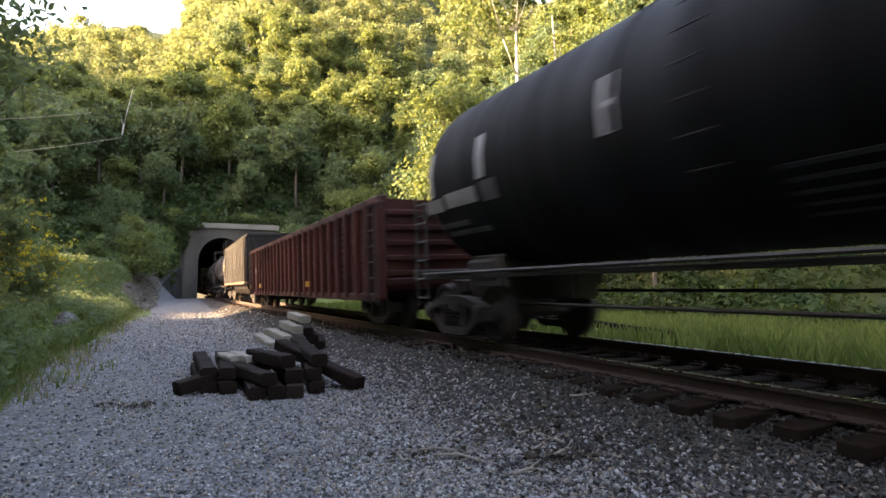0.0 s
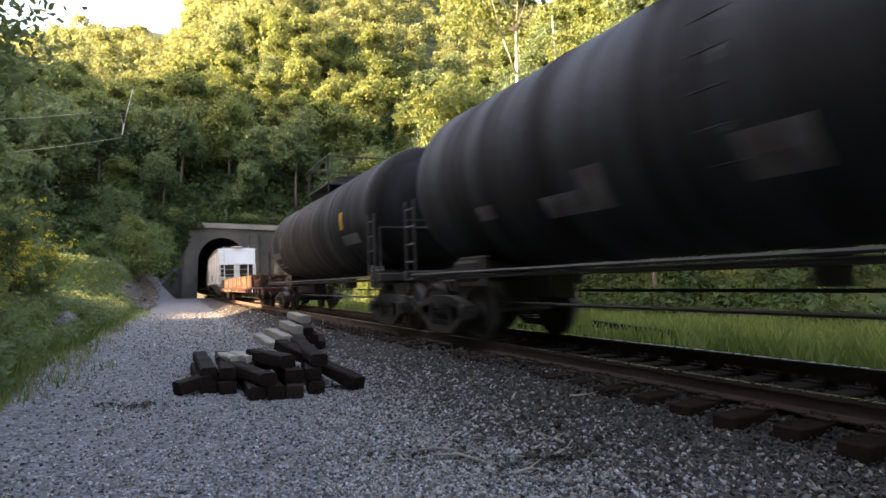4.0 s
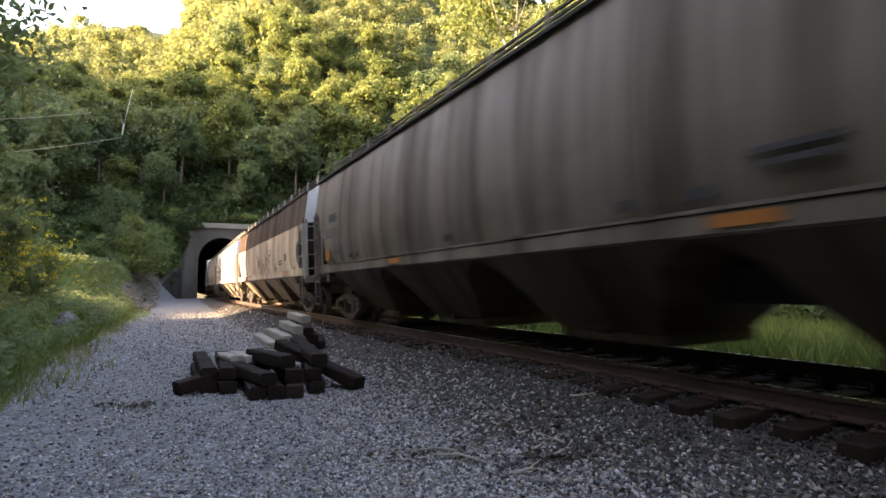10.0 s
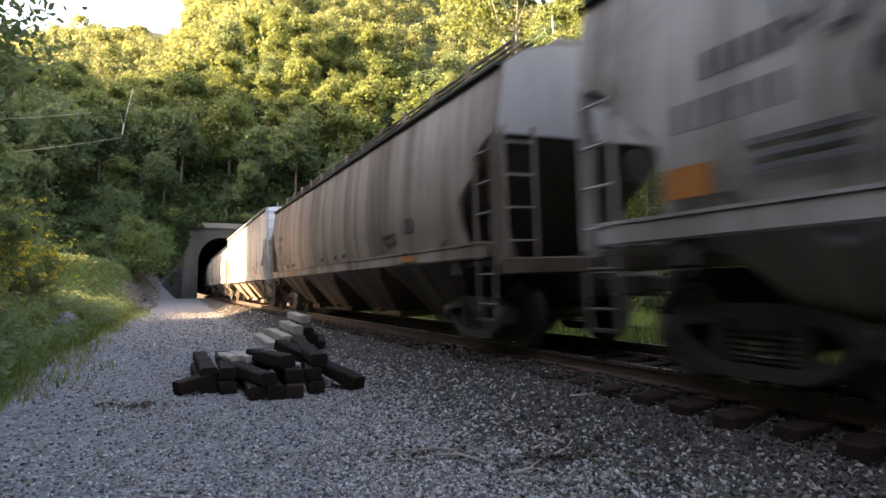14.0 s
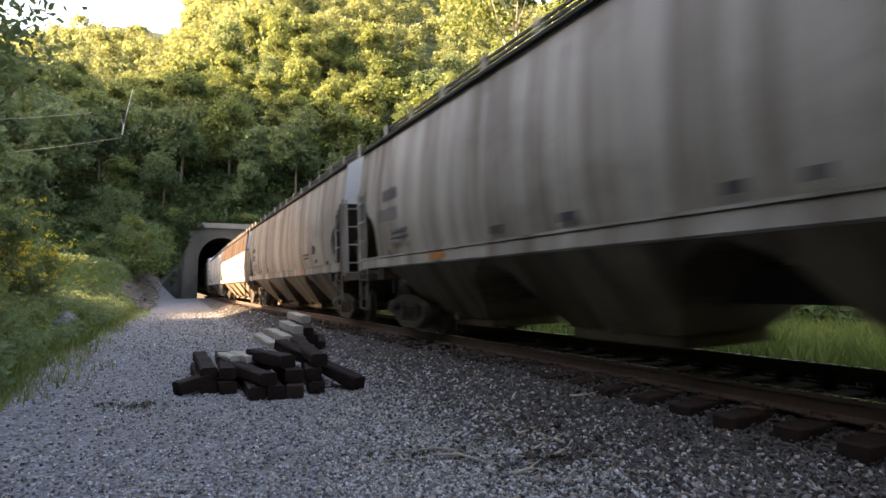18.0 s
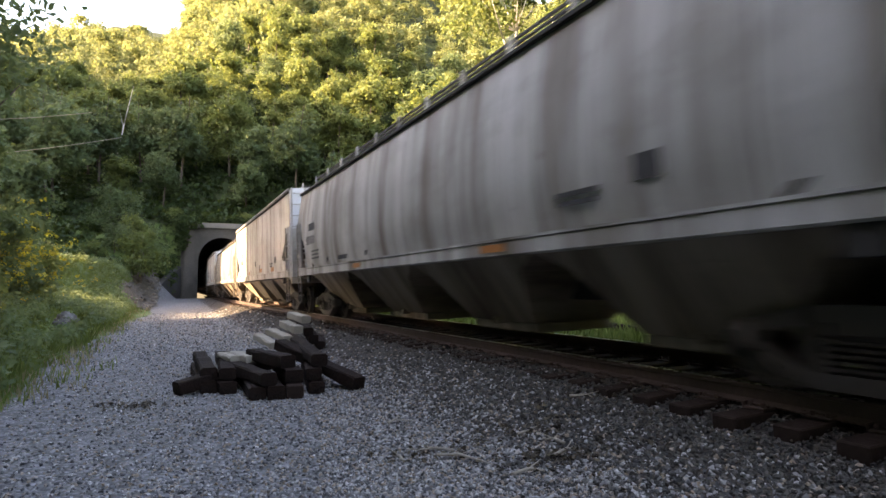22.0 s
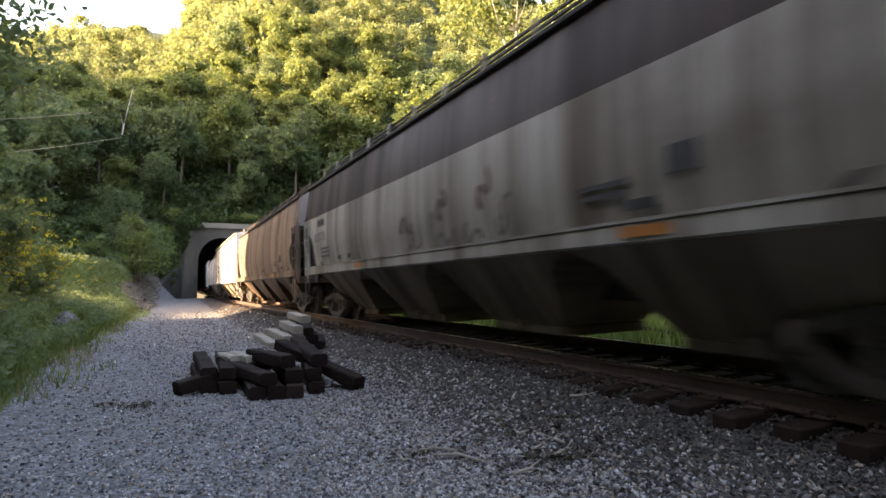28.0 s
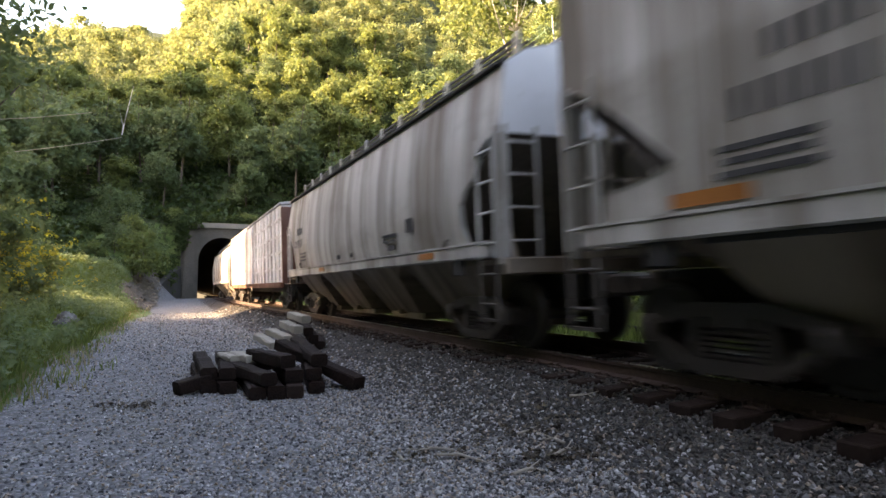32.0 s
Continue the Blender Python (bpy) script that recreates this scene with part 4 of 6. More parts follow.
def coal_side():
    """Black paint scraped to bare rust, with pale worn daubs along the lower side."""
    m, n, l, p = nodes_of("coal_car_side")
    vec = coords(n, l, (1, 0.9, 1.3))
    c = mixer(n, l, ramp(n, l, noise_of(n, l, coords(n, l, (1, 1.6, 0.35)), 1.6, 6, 0.65), 0.42, 0.66), (0.016, 0.0145, 0.014), (0.045, 0.030, 0.022))
    c = mixer(n, l, ramp(n, l, noise_of(n, l, vec, 0.9, 7, 0.7), 0.52, 0.64, 0, 0.8), c, (0.085, 0.036, 0.017))
    sep = n.new("ShaderNodeSeparateXYZ")
    l.new(coords(n, l), sep.inputs[0])
    daub = n.new("ShaderNodeMath")
    daub.operation = "MULTIPLY"
    l.new(ramp(n, l, noise_of(n, l, vec, 1.5, 6, 0.62), 0.50, 0.60), daub.inputs[0])
    l.new(ramp(n, l, sep.outputs[2], 2.35, 1.95), daub.inputs[1])
    c = mixer(n, l, ramp(n, l, daub.outputs[0], 0.0, 1.0, 0, 0.75), c, (0.16, 0.13, 0.105))
    l.new(c, p.inputs["Base Color"])
    p.inputs["Roughness"].default_value = 0.65
    bump(n, l, noise_of(n, l, vec, 14, 5), 0.3, 0.01, p)
    return m


COAL_SIDE = coal_side()
COAL_LADDER = ladder_mesh(1.2, 3.4, 0.4, 6)
SCRAWL = plain("faded_scrawl_paint", (0.33, 0.30, 0.30), 0.6, vary=0.6, scale=8, dark=(0.12, 0.09, 0.09), bumps=0.02)


def flat_car(length):
    """Long flat car loaded with layers of old rail between stakes."""
    car = new("rail_flat_car")
    hl = length / 2 - 0.6
    tint = (0.062, 0.021, 0.018, 1)
    part("deck", Shape().box((0, 0, 0.86), (2.75, 2 * hl, 0.08)), BLACKGAP, car)
    for sg in (-1, 1):
        part("side_sill", Shape().box((sg * 1.42, 0, 0.79), (0.12, 2 * hl, 0.28), ch=0.02), PAINT, car, tint=tint)
        for k in range(24):
            y = -hl + 0.8 + k * (2 * hl - 1.6) / 23
            part("stake_pocket", Shape().box((sg * 1.50, y, 0.76), (0.09, 0.16, 0.24), ch=0.02), PAINT, car, tint=tint)
        for k in range(9):
            y = -hl + 1.5 + k * (2 * hl - 3.0) / 8
            part("stake", Shape().box((sg * 1.37, y, 1.24), (0.06, 0.075, 0.60), ch=0.012), PAINT, car, "grey steel stake", tint=(0.09, 0.08, 0.075, 1))
    part("fish_belly_sill", Shape().loft([[(x, -hl, 0.80), (x, -hl, 0.62), (x, -hl + 4.5, 0.60), (x, -hl + 6.5, 0.27), (x, hl - 6.5, 0.27), (x, hl - 4.5, 0.60), (x, hl, 0.62), (x, hl, 0.80)] for x in (-0.35, 0.35)]), BLACKGAP, car)
    prof = [(-0.07, 0), (0.07, 0), (0.07, 0.014), (0.012, 0.035), (0.012, 0.11), (0.034, 0.12), (0.034, 0.155), (-0.034, 0.155), (-0.034, 0.12), (-0.012, 0.11), (-0.012, 0.035), (-0.07, 0.014)]
    rnd = random.Random(2)
    for layer in range(6):
        z = 0.905 + layer * 0.112
        for k in range(15):
            x = -1.24 + k * 2.48 / 14
            a, b = -hl + 1.0 + 0.3 * layer + rnd.uniform(0, 2.0), hl - 0.4 - rnd.uniform(0, 0.8)
            nm = part("loaded_rail", Shape().loft([[(x + p, y, z + q * 0.62) for p, q in prof] for y in (a, b)]), LOAD_RUST, car)
            if k in (0, 14):
                sg = -1 if k == 0 else 1
                # thin strip painting the light along the outer foot edge
                part("rail_foot", Shape().box((x + sg * 0.064, (a + b) / 2, z + 0.006), (0.02, b - a - 0.02, 0.017)), RAIL_EDGE, nm, "rusty rail foot edge with caught light painted on")
        if layer < 5:
            for k in range(6):
                part("spacer", Shape().box((0, -hl + 2 + k * (2 * hl - 4) / 5, z + 0.104), (2.56, 0.08, 0.014)), CREOSOTE, car)
    for e in (-1, 1):
        part("end_sill", Shape().box((0, e * (hl + 0.02), 0.76), (2.9, 0.16, 0.28), ch=0.02), PAINT, car, tint=tint)
    bars(car, [(ORANGE, -hl + 1.9, 0.76, 0.42, 0.17, 1.485), (WHITE, -hl + 3.6, 0.75, 1.3, 0.13, 1.485), (YELLOW, -2.0, 0.75, 0.5, 0.14, 1.485), (WHITE, hl - 6.2, 0.76, 0.9, 0.14, 1.485), (WHITE, hl - 9.2, 0.76, 1.0, 0.14, 1.485), (YELLOW, hl - 7.5, 0.72, 0.5, 0.12, 1.485), (YELLOW, hl - 0.7, 0.72, 0.45, 0.14, 1.485)])
    running_gear(car, length, 3.85)
    return car


def box_car(length):
    car = new("box_car")
    hl = length / 2 - 0.6
    tint = (0.82, 0.82, 0.82, 1)
    part("body", Shape().box((0, 0, 2.5), (2.9, 2 * hl, 2.9), ch=0.03), PAINT, car, tint=tint)
    part("roof", Shape().loft([[(-1.5, y, 3.95), (1.5, y, 3.95), (1.5, y, 4.02), (0, y, 4.2), (-1.5, y, 4.02)] for y in (-hl - 0.05, hl + 0.05)]), PAINT, car, tint=(0.4, 0.4, 0.4, 1))
    for sg in (-1, 1):
        for k in range(20):
            y = -hl + 0.4 + k * (2 * hl - 0.8) / 19
            part("side_post", Shape().box((sg * 1.48, y, 2.5), (0.09, 0.11, 2.8), ch=0.02), PAINT, car, tint=tint)
        rr = Shape()
        for z in (1.6, 2.2, 2.8, 3.4):
            rr.box((sg * 1.465, 0, z), (0.05, 2 * hl, 0.08))
        part("side_girt", rr, PAINT, car, tint=tint)
        part("side_sill", Shape().box((sg * 1.44, 0, 1.0), (0.14, 2 * hl, 0.2), ch=0.02), PAINT, car, tint=(0.2, 0.09, 0.06, 1))
        part("sliding_door", Shape().box((sg * 1.54, 0, 2.45), (0.07, 3.0, 2.7), ch=0.02), PAINT, car, tint=tint)
    for e in (-1, 1):
        part("end_wall", Shape().box((0, e * (hl + 0.03), 2.45), (2.9, 0.08, 2.8), ch=0.02), PAINT, car, tint=(0.22, 0.11, 0.08, 1))
    part("centre_sill", Shape().box((0, 0, 0.84), (0.5, length - 1.0, 0.36), ch=0.02), BLACKGAP, car)
    running_gear(car, length, 2.2)
    return car


# times at which the couplings pass the point nearest to the camera
PASS = [0.83, 2.475, 3.67, 4.86, 6.08, 8.24, 9.845, 11.395, 12.965, 14.475, 15.99, 17.515, 19.07, 20.54, 22.04, 23.58, 25.03, 26.57, 28.0, 29.5, 30.98, 32.48, 33.72, 35.3, 36.9]
TRAIN = []              # (car, time at which its middle passes)


def enlist(car, i, label, category):
    """Car i runs between couplings i - 1 and i."""
    t0 = PASS[i - 1] if i else PASS[0] - 1.5
    TRAIN.append((car, (t0 + PASS[i]) / 2 - (0.02 if category == "covered hopper" else 0)))
    return tagged(car, label, category, "cars of the passing freight train")


def span(i):
    return (PASS[i] - PASS[i - 1]) * SPEED - 0.12


def shell_marks(kind):
    if kind == "a":
        return [(WHITE, 7.75, -0.30, 0.62, 0.15, "lettering"), (WHITE, 6.85, -0.28, 0.95, 0.16, "lettering"), (FADED, 6.0, -0.28, 0.4, 0.20, "lettering"), (FADED, 7.3, -0.55, 0.9, 0.06, "lettering"), (FADED, 7.0, -0.66, 1.3, 0.06, "lettering"), (WHITE, 6.15, 0.06, 0.22, 0.42, "reflector_strip"), (WHITE, 3.55, 0.06, 0.24, 0.42, "reflector_strip"), (WHITE, 7.75, 0.05, 0.12, 0.5, "reflector_strip")] + [(DARKINK, 1.4, -0.62 - 0.09 * q, 1.1, 0.03, "lettering") for q in range(5)]
    if kind == "d":
        return [(YELLOW, -5.9, -0.08, 0.14, 0.62, "reflector_strip"), (SCRAWL, -4.9, -0.22, 1.3, 0.12, "lettering"), (FADED, -4.8, -0.50, 1.2, 0.14, "lettering"), (REDINK, -3.7, -0.45, 0.7, 0.22, "painted_scrawl"), (SCRAWL, -3.0, -0.45, 0.4, 0.35, "painted_scrawl"), (SCRAWL, -2.6, -0.60, 0.9, 0.12, "painted_scrawl"), (SCRAWL, -0.4, -0.52, 0.6, 0.30, "painted_scrawl"), (SCRAWL, 1.7, -0.50, 0.4, 0.36, "painted_scrawl"), (SCRAWL, 2.3, -0.58, 0.7, 0.20, "painted_scrawl"), (SCRAWL, 4.0, -0.50, 0.4, 0.15, "lettering"), (FADED, -0.05, 0.1, 0.07, 0.9, "paint_run")]
    return [(FADED, 5.5, -0.34, 1.3, 0.17, "lettering"), (FADED, 5.5, -0.60, 0.9, 0.05, "lettering"), (FADED, 5.2, -0.70, 1.3, 0.05, "lettering"), (FADED, 4.4, -0.02, 0.22, 0.30, "reflector_strip"), (FADED, 6.25, -0.2, 0.10, 0.5, "reflector_strip"), (YELLOW, -4.0, -0.05, 0.25, 0.3, "reflector_strip"), (FADED, -4.5, -0.4, 1.3, 0.18, "lettering")]


def build_train():
    enlist(tank_car(18.2, 1.43, 2.60, (0.010, 0.0105, 0.012, 1), shell_marks("a"), 2.5), 0, "glossy black tank car with white lettering", "tank car")
    enlist(gondola(span(1)), 1, "maroon ribbed gondola car with yellow reflectors", "gondola car")
    enlist(coal_car(span(2)), 2, "black ribbed coal gondola with faded scrawls", "coal car")
    enlist(tank_car(span(3), 1.43, 2.60, (0.052, 0.052, 0.056, 1), shell_marks("d")), 3, "sooty grey tank car with scrawls and platform railing", "tank car")
    enlist(tank_car(span(4), 1.41, 2.58, (0.022, 0.0225, 0.025, 1), shell_marks("e")), 4, "matt black tank car with white stencilled lettering", "tank car")
    enlist(flat_car(span(5)), 5, "long brown flat car loaded with rusty old rails", "flat car")
    lengths = {"short": (14.9,), "round": (18.1, 18.8), "straight": (17.5, 18.4, 19.4)}
    base = {}
    looks = [("straight", (0.80, 0.80, 0.80), 0, "white straight-sided covered hopper with grey stains"), ("round", (0.23, 0.20, 0.175), 0, "brown-grey round-sided covered hopper streaked with grime"),
             ("round", (0.40, 0.39, 0.37), 1, "grey covered hopper with a brown band below the roof"), ("round", (0.47, 0.47, 0.48), 0, "pale grey round-sided covered hopper with yellow sill marks"),
             ("round", (0.29, 0.25, 0.225), 0, "dusty brown-grey round-sided covered hopper"), ("straight", (0.58, 0.585, 0.59), 0, "white straight-sided covered hopper with orange marks"),
             ("round", (0.42, 0.41, 0.39), 0, "grey covered hopper with a small dark placard"), ("round", (0.37, 0.355, 0.335), 0, "dull grey round-sided covered hopper"),
             ("round", (0.40, 0.385, 0.36), 1, "streaked grey covered hopper with a brown upper band"), ("round", (0.52, 0.53, 0.545), 0, "clean light grey round-sided covered hopper"),
             ("straight", (0.57, 0.57, 0.565), 0, "off-white straight-sided covered hopper with orange marks"), ("round", (0.31, 0.295, 0.275), 0, "grimy grey-brown covered hopper"),
             ("straight", (0.56, 0.56, 0.56), 0, "light straight-sided covered hopper with dark lettering"), ("round", (0.38, 0.365, 0.345), 1, "grey covered hopper with a dark brown band"),
             ("round", (0.18, 0.145, 0.122), 0, "rust-tinged brown-grey covered hopper"), ("straight", (0.58, 0.575, 0.56), 0, "cream-white straight-sided covered hopper"),
             ("short", (0.56, 0.565, 0.57), 0, "short light grey round-sided covered hopper"), ("box", None, 0, "white ribbed box car with rusty ends"), ("round", (0.5, 0.5, 0.5), 0, "grey covered hopper still inside the tunnel")]
    todo = []
    for k, (kind, col, band, label) in enumerate(looks):
        i = 6 + k
        if kind == "box":
            enlist(box_car(span(i)), i, label, "box car")
            continue
        length = min(lengths[kind], key=lambda q: abs(q - (span(i) - 0.40)))
        if (kind, length) in base:
            car = copy_thing(base[kind, length], pose(0, 0, 0))
        else:
            car = base[kind, length] = hopper("straight" if kind == "straight" else "round", length)
        enlist(car, i, label, "covered hopper")
        col = tuple((0.90 if kind != "straight" else 0.92) * w * c for w, c in zip((1.0, 0.97, 0.91), col))
        tone = (*col, 0.0 if band else 1.0)
        for o in car.children_recursive:
            # shade below the sill put into a darker tint of these parts
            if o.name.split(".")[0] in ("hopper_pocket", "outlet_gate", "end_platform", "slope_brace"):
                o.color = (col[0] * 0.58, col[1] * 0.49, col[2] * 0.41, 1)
            # paler and bluer than the sides: skylight painted on the ends
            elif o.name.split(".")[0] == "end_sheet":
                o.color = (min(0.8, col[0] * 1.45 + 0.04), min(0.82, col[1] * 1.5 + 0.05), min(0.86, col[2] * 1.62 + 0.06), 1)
            elif o.name.split(".")[0] == "end_panel" or o.name.split(".")[0] == "side_sill":
                o.color = (*col, 1)
            else:
                o.color = tone
        todo.append((car, k, kind, length))
    for row in todo:
        marks(*row)


def marks(car, k, kind, length):
    """Stencils and reflectors of hopper k."""
    rnd = random.Random(50 + k)
    half = length / 2
    w = 1.545 if kind != "straight" else 1.52
    its = []
    ink = FADED if kind != "straight" else DARKINK
    tail = half - 1.9
    first = tail - (1.6 if kind == "straight" else 0.8)
    its += glyphs(ink, first, 2.62, 0.20, 5, w) + glyphs(ink, first, 2.25, 0.24, 6, w)
    its += [(ink, tail - 0.9, 1.92, 0.8, 0.05, w), (ink, tail - 0.9, 1.82, 0.7, 0.05, w), (ink, tail - 0.9, 1.72, 0.8, 0.05, w)]
    its += [(DARKINK, -tail + 1.6, 1.95, 0.32, 0.24, w), (DARKINK, -tail + 2.6, 1.85, 0.7, 0.05, w), (DARKINK, -tail + 2.6, 1.75, 0.6, 0.05, w)]
    if kind == "straight":
        its += [(ORANGE, tail - 0.4, 1.58, 0.75, 0.12, w), (ORANGE, tail - 4.2, 1.62, 0.36, 0.13, w), (DARKINK, tail - 6.5, 2.0, 0.3, 0.24, w), (ORANGE, tail - 8.2, 1.66, 0.62, 0.15, w), (ORANGE, -tail + 2.3, 1.62, 0.65, 0.16, w), (DARKINK, tail - 2.1, 2.6, 0.22, 0.26, w), (DARKINK, -1.0, 1.75, 0.22, 0.3, w)]
        if k == 0:
            for q in range(9):
                part("painted_scrawl", ribbon(rnd, -2.4 + 0.34 * q, 2.0 + rnd.uniform(-0.1, 0.2), 0.5, -(w + 0.002)), FADED, car)
    else:
        its += [(ORANGE, rnd.uniform(2, 5), 1.37, 0.5, 0.10, 1.575), (ORANGE, rnd.uniform(-6, -3), 1.37, 0.6, 0.10, 1.575)]
        for q in range(5):
            its.append((DARKINK, rnd.uniform(-6, 6), 1.62, rnd.uniform(0.1, 0.3), 0.10, w - 0.02))
        if k in (2, 13):
            for q in range(9):
                part("painted_scrawl", ribbon(rnd, -2.6 + 0.42 * q, 1.72 + rnd.uniform(0, 0.25), 0.36, -(w + 0.014)), (FAINT, REDINK, FAINT)[q % 3], car)
        if k in (1, 3):
            its += [(ORANGE, tail + 0.05, 1.72, 0.46, 0.26, w)]
        if k == 3:
            for q in range(16):
                part("painted_scrawl", ribbon(rnd, tail - 5.2 + 0.27 * q, 2.1 + rnd.uniform(-0.3, 0.5), 0.62, -(w + 0.014)), DARKINK, car)
    bars(car, its)


build_train()


# ---------------------------------------------------------------- loose things in the yard
def old_tie(x, y, z, yaw, rise, length, mat, thick=0.09):
    """A discarded tie whose near end lies at x, y, z; it runs back at that heading and rise."""
    rnd = random.Random(int(x * 100) + int(y * 10))
    sh = Shape()
    n = 9
    rings = []
    for i in range(n + 1):
        yy = length * (0 if i == 0 else 0.02 if i == 1 else (i - 1) / (n - 1))
        w, h = 0.115 + rnd.uniform(-0.012, 0.008), thick + rnd.uniform(-0.012, 0.008)
        c = rnd.uniform(0.010, 0.034)
        bow = rnd.uniform(-0.008, 0.008)
        rings.append([(-w + c, yy + bow, -h), (w - c, yy, -h), (w, yy, -h + c), (w, yy, h - c), (w - c, yy, h), (-w + c, yy, h), (-w, yy, h - c), (-w, yy, -h + c)])
    sh.loft(rings)
    me = sh.mesh("old_tie")
    me.materials.append({"O": OLD_TIE, "C": CREOSOTE, "G": GREY_WOOD}[mat])
    ob = new("old_tie", me)
    ob.matrix_basis = pose(x, y, z + zat(x, y), 0, 0, yaw) @ pose(0, 0, 0, rise, 0, 0)
    words = {"O": "dark creosoted discarded railroad tie in a rough pile", "C": "brown discarded railroad tie in a rough pile", "G": "sun-bleached grey old tie leaning on the pile"}[mat]
    return tagged(ob, words, "railroad tie", "discarded ties in piles")


for x, yaw, y in ((-2.50, 24, 8.15), (-2.26, 22, 8.2), (-2.02, 19, 8.25), (-1.79, 16, 8.55), (-3.06, 30, 8.6), (-3.36, 26, 8.65)):
    old_tie(x, y, 0.09, yaw, 0, 2.5, "C" if x == -2.02 else "O")
old_tie(-2.36, 8.18, 0.275, 36, 0, 2.0, "O")
old_tie(-2.08, 8.45, 0.275, 24, 0, 2.59, "O")
old_tie(-1.85, 8.62, 0.275, 15, 0, 2.5, "O")
old_tie(-3.12, 8.72, 0.275, 22, 0, 2.59, "O")
old_tie(-3.40, 8.75, 0.275, 25, 0, 2.59, "O")
old_tie(-2.22, 8.62, 0.46, 40, 0, 1.3, "O")
old_tie(-1.80, 8.75, 0.455, 22, 2, 2.3, "O")
old_tie(-3.76, 8.50, 0.10, -42, 9, 1.7, "O")
old_tie(-1.22, 8.75, 0.10, 50, 13, 2.0, "O")
old_tie(-3.22, 9.45, 0.40, 36, 0, 0.8, "G", 0.05)
old_tie(-2.95, 9.35, 0.41, 42, 2, 0.75, "G", 0.055)
for x, yaw, y in ((-3.26, 22, 12.9), (-2.98, 16, 13.0), (-2.72, 12, 13.3)):
    old_tie(x, y, 0.09, yaw, 0, 2.5, "O")
for x, yaw, y in ((-3.12, 20, 13.1), (-2.86, 15, 13.25)):
    old_tie(x, y, 0.275, yaw, 0, 2.5, "O")
old_tie(-2.98, 13.3, 0.46, 18, 2, 2.4, "O")
old_tie(-3.56, 12.75, 0.30, 42, 10, 0.85, "G", 0.07)
old_tie(-3.32, 12.85, 0.44, 44, 9, 0.8, "G", 0.07)
old_tie(-3.12, 12.95, 0.60, 42, 9, 0.7, "G", 0.08)
old_tie(-2.98, 13.05, 0.78, 46, 8, 0.6, "G", 0.08)
# ties thrown down in the grass across the line
old_tie(4.0, 16.2, 0.12, 96, 0, 2.4, "O")
old_tie(4.3, 16.6, 0.30, 100, 2, 2.3, "O")
old_tie(5.9, 14.1, 0.12, 72, 0, 2.5, "C")
old_tie(5.7, 14.0, 0.28, 60, 6, 2.2, "O")
old_tie(6.0, 13.5, 0.12, 20, 8, 1.6, "O")


def boulder(name, x, y, size, seed, mat, label, sink=0.25, squash=0.7, z=None):
    b = bmesh.new()
    bmesh.ops.create_icosphere(b, subdivisions=4, radius=1)
    r = random.Random(seed)
    off = Vector((r.uniform(0, 99), r.uniform(0, 99), 0))
    for v in b.verts:
        n = noise.noise(v.co * 1.1 + off) * 0.5 + noise.noise(v.co * 3 + off) * 0.22 + noise.noise(v.co * 8 + off) * 0.10
        v.co *= 1 + n
        v.co = Vector((round(v.co.x * 3.3) / 3.3 * 0.4 + v.co.x * 0.6, round(v.co.y * 3.3) / 3.3 * 0.4 + v.co.y * 0.6, round(v.co.z * 3.3) / 3.3 * 0.4 + v.co.z * 0.6))
        v.co = Vector((v.co.x * size, v.co.y * size * r.uniform(0.98, 1.02), v.co.z * size * squash))
    me = bpy.data.meshes.new(name)
    b.to_mesh(me)
    b.free()
    me.materials.append(mat)
    ob = new(name, me)
    ob.matrix_basis = pose(x, y, (zat(x, y) if z is None else z) + size * squash * (1 - 2 * sink) * 0.5, 0, 0, r.uniform(0, 360))
    return tagged(ob, label, "rock")


GREY_ROCK = plain("pale_boulder", (0.26, 0.255, 0.25), 0.9, vary=0.5, scale=9, dark=(0.055, 0.05, 0.047), bumps=0.6, dist=0.02)
boulder("boulder", -12.75, 20.2, 0.40, 5, GREY_ROCK, "pale grey boulder lying in the grass bank", sink=-0.3)
boulder("boulder", -12.25, 20.0, 0.24, 8, GREY_ROCK, "small grey boulder lying in the grass bank", sink=-0.1)
for x, y, s, sd in ((7.8, 55, 2.6, 3), (14.4, 24.8, 1.3, 31), (16.2, 25.9, 1.5, 32), (35.5, 60, 2.6, 4), (30.0, 56, 2.0, 14), (18.9, 32, 2.4, 6), (24.5, 36, 2.2, 21), (29.0, 40, 2.6, 22), (22.0, 30.5, 1.5, 23), (12.5, 50, 2.6, 24)):
    boulder("rock_outcrop", x, y, s, sd, ROCK, "grey rock outcrop on the wooded slope", sink=0.35, squash=0.8)


def stick(x, y, yaw, length, bend):
    sh = Shape()
    pts = [Vector((length * t, bend * math.sin(t * 3), 0.025 + 0.02 * math.sin(t * 5))) for t in (0, 0.35, 0.7, 1)]
    for a, b, r in zip(pts, pts[1:], (0.014, 0.011, 0.007)):
        sh.tube(a, b, r, 6, r * 0.8)
    sh.tube(pts[1], pts[1] + Vector((0.14, 0.10, 0.04)), 0.006, 5, 0.003)
    me = sh.mesh("stick")
    me.materials.append(GREY_WOOD)
    ob = new("stick", me)
    ob.matrix_basis = pose(x, y, zat(x, y) + 0.02, 0, 0, yaw)
    return tagged(ob, "dry grey broken branch lying on the gravel", "stick")


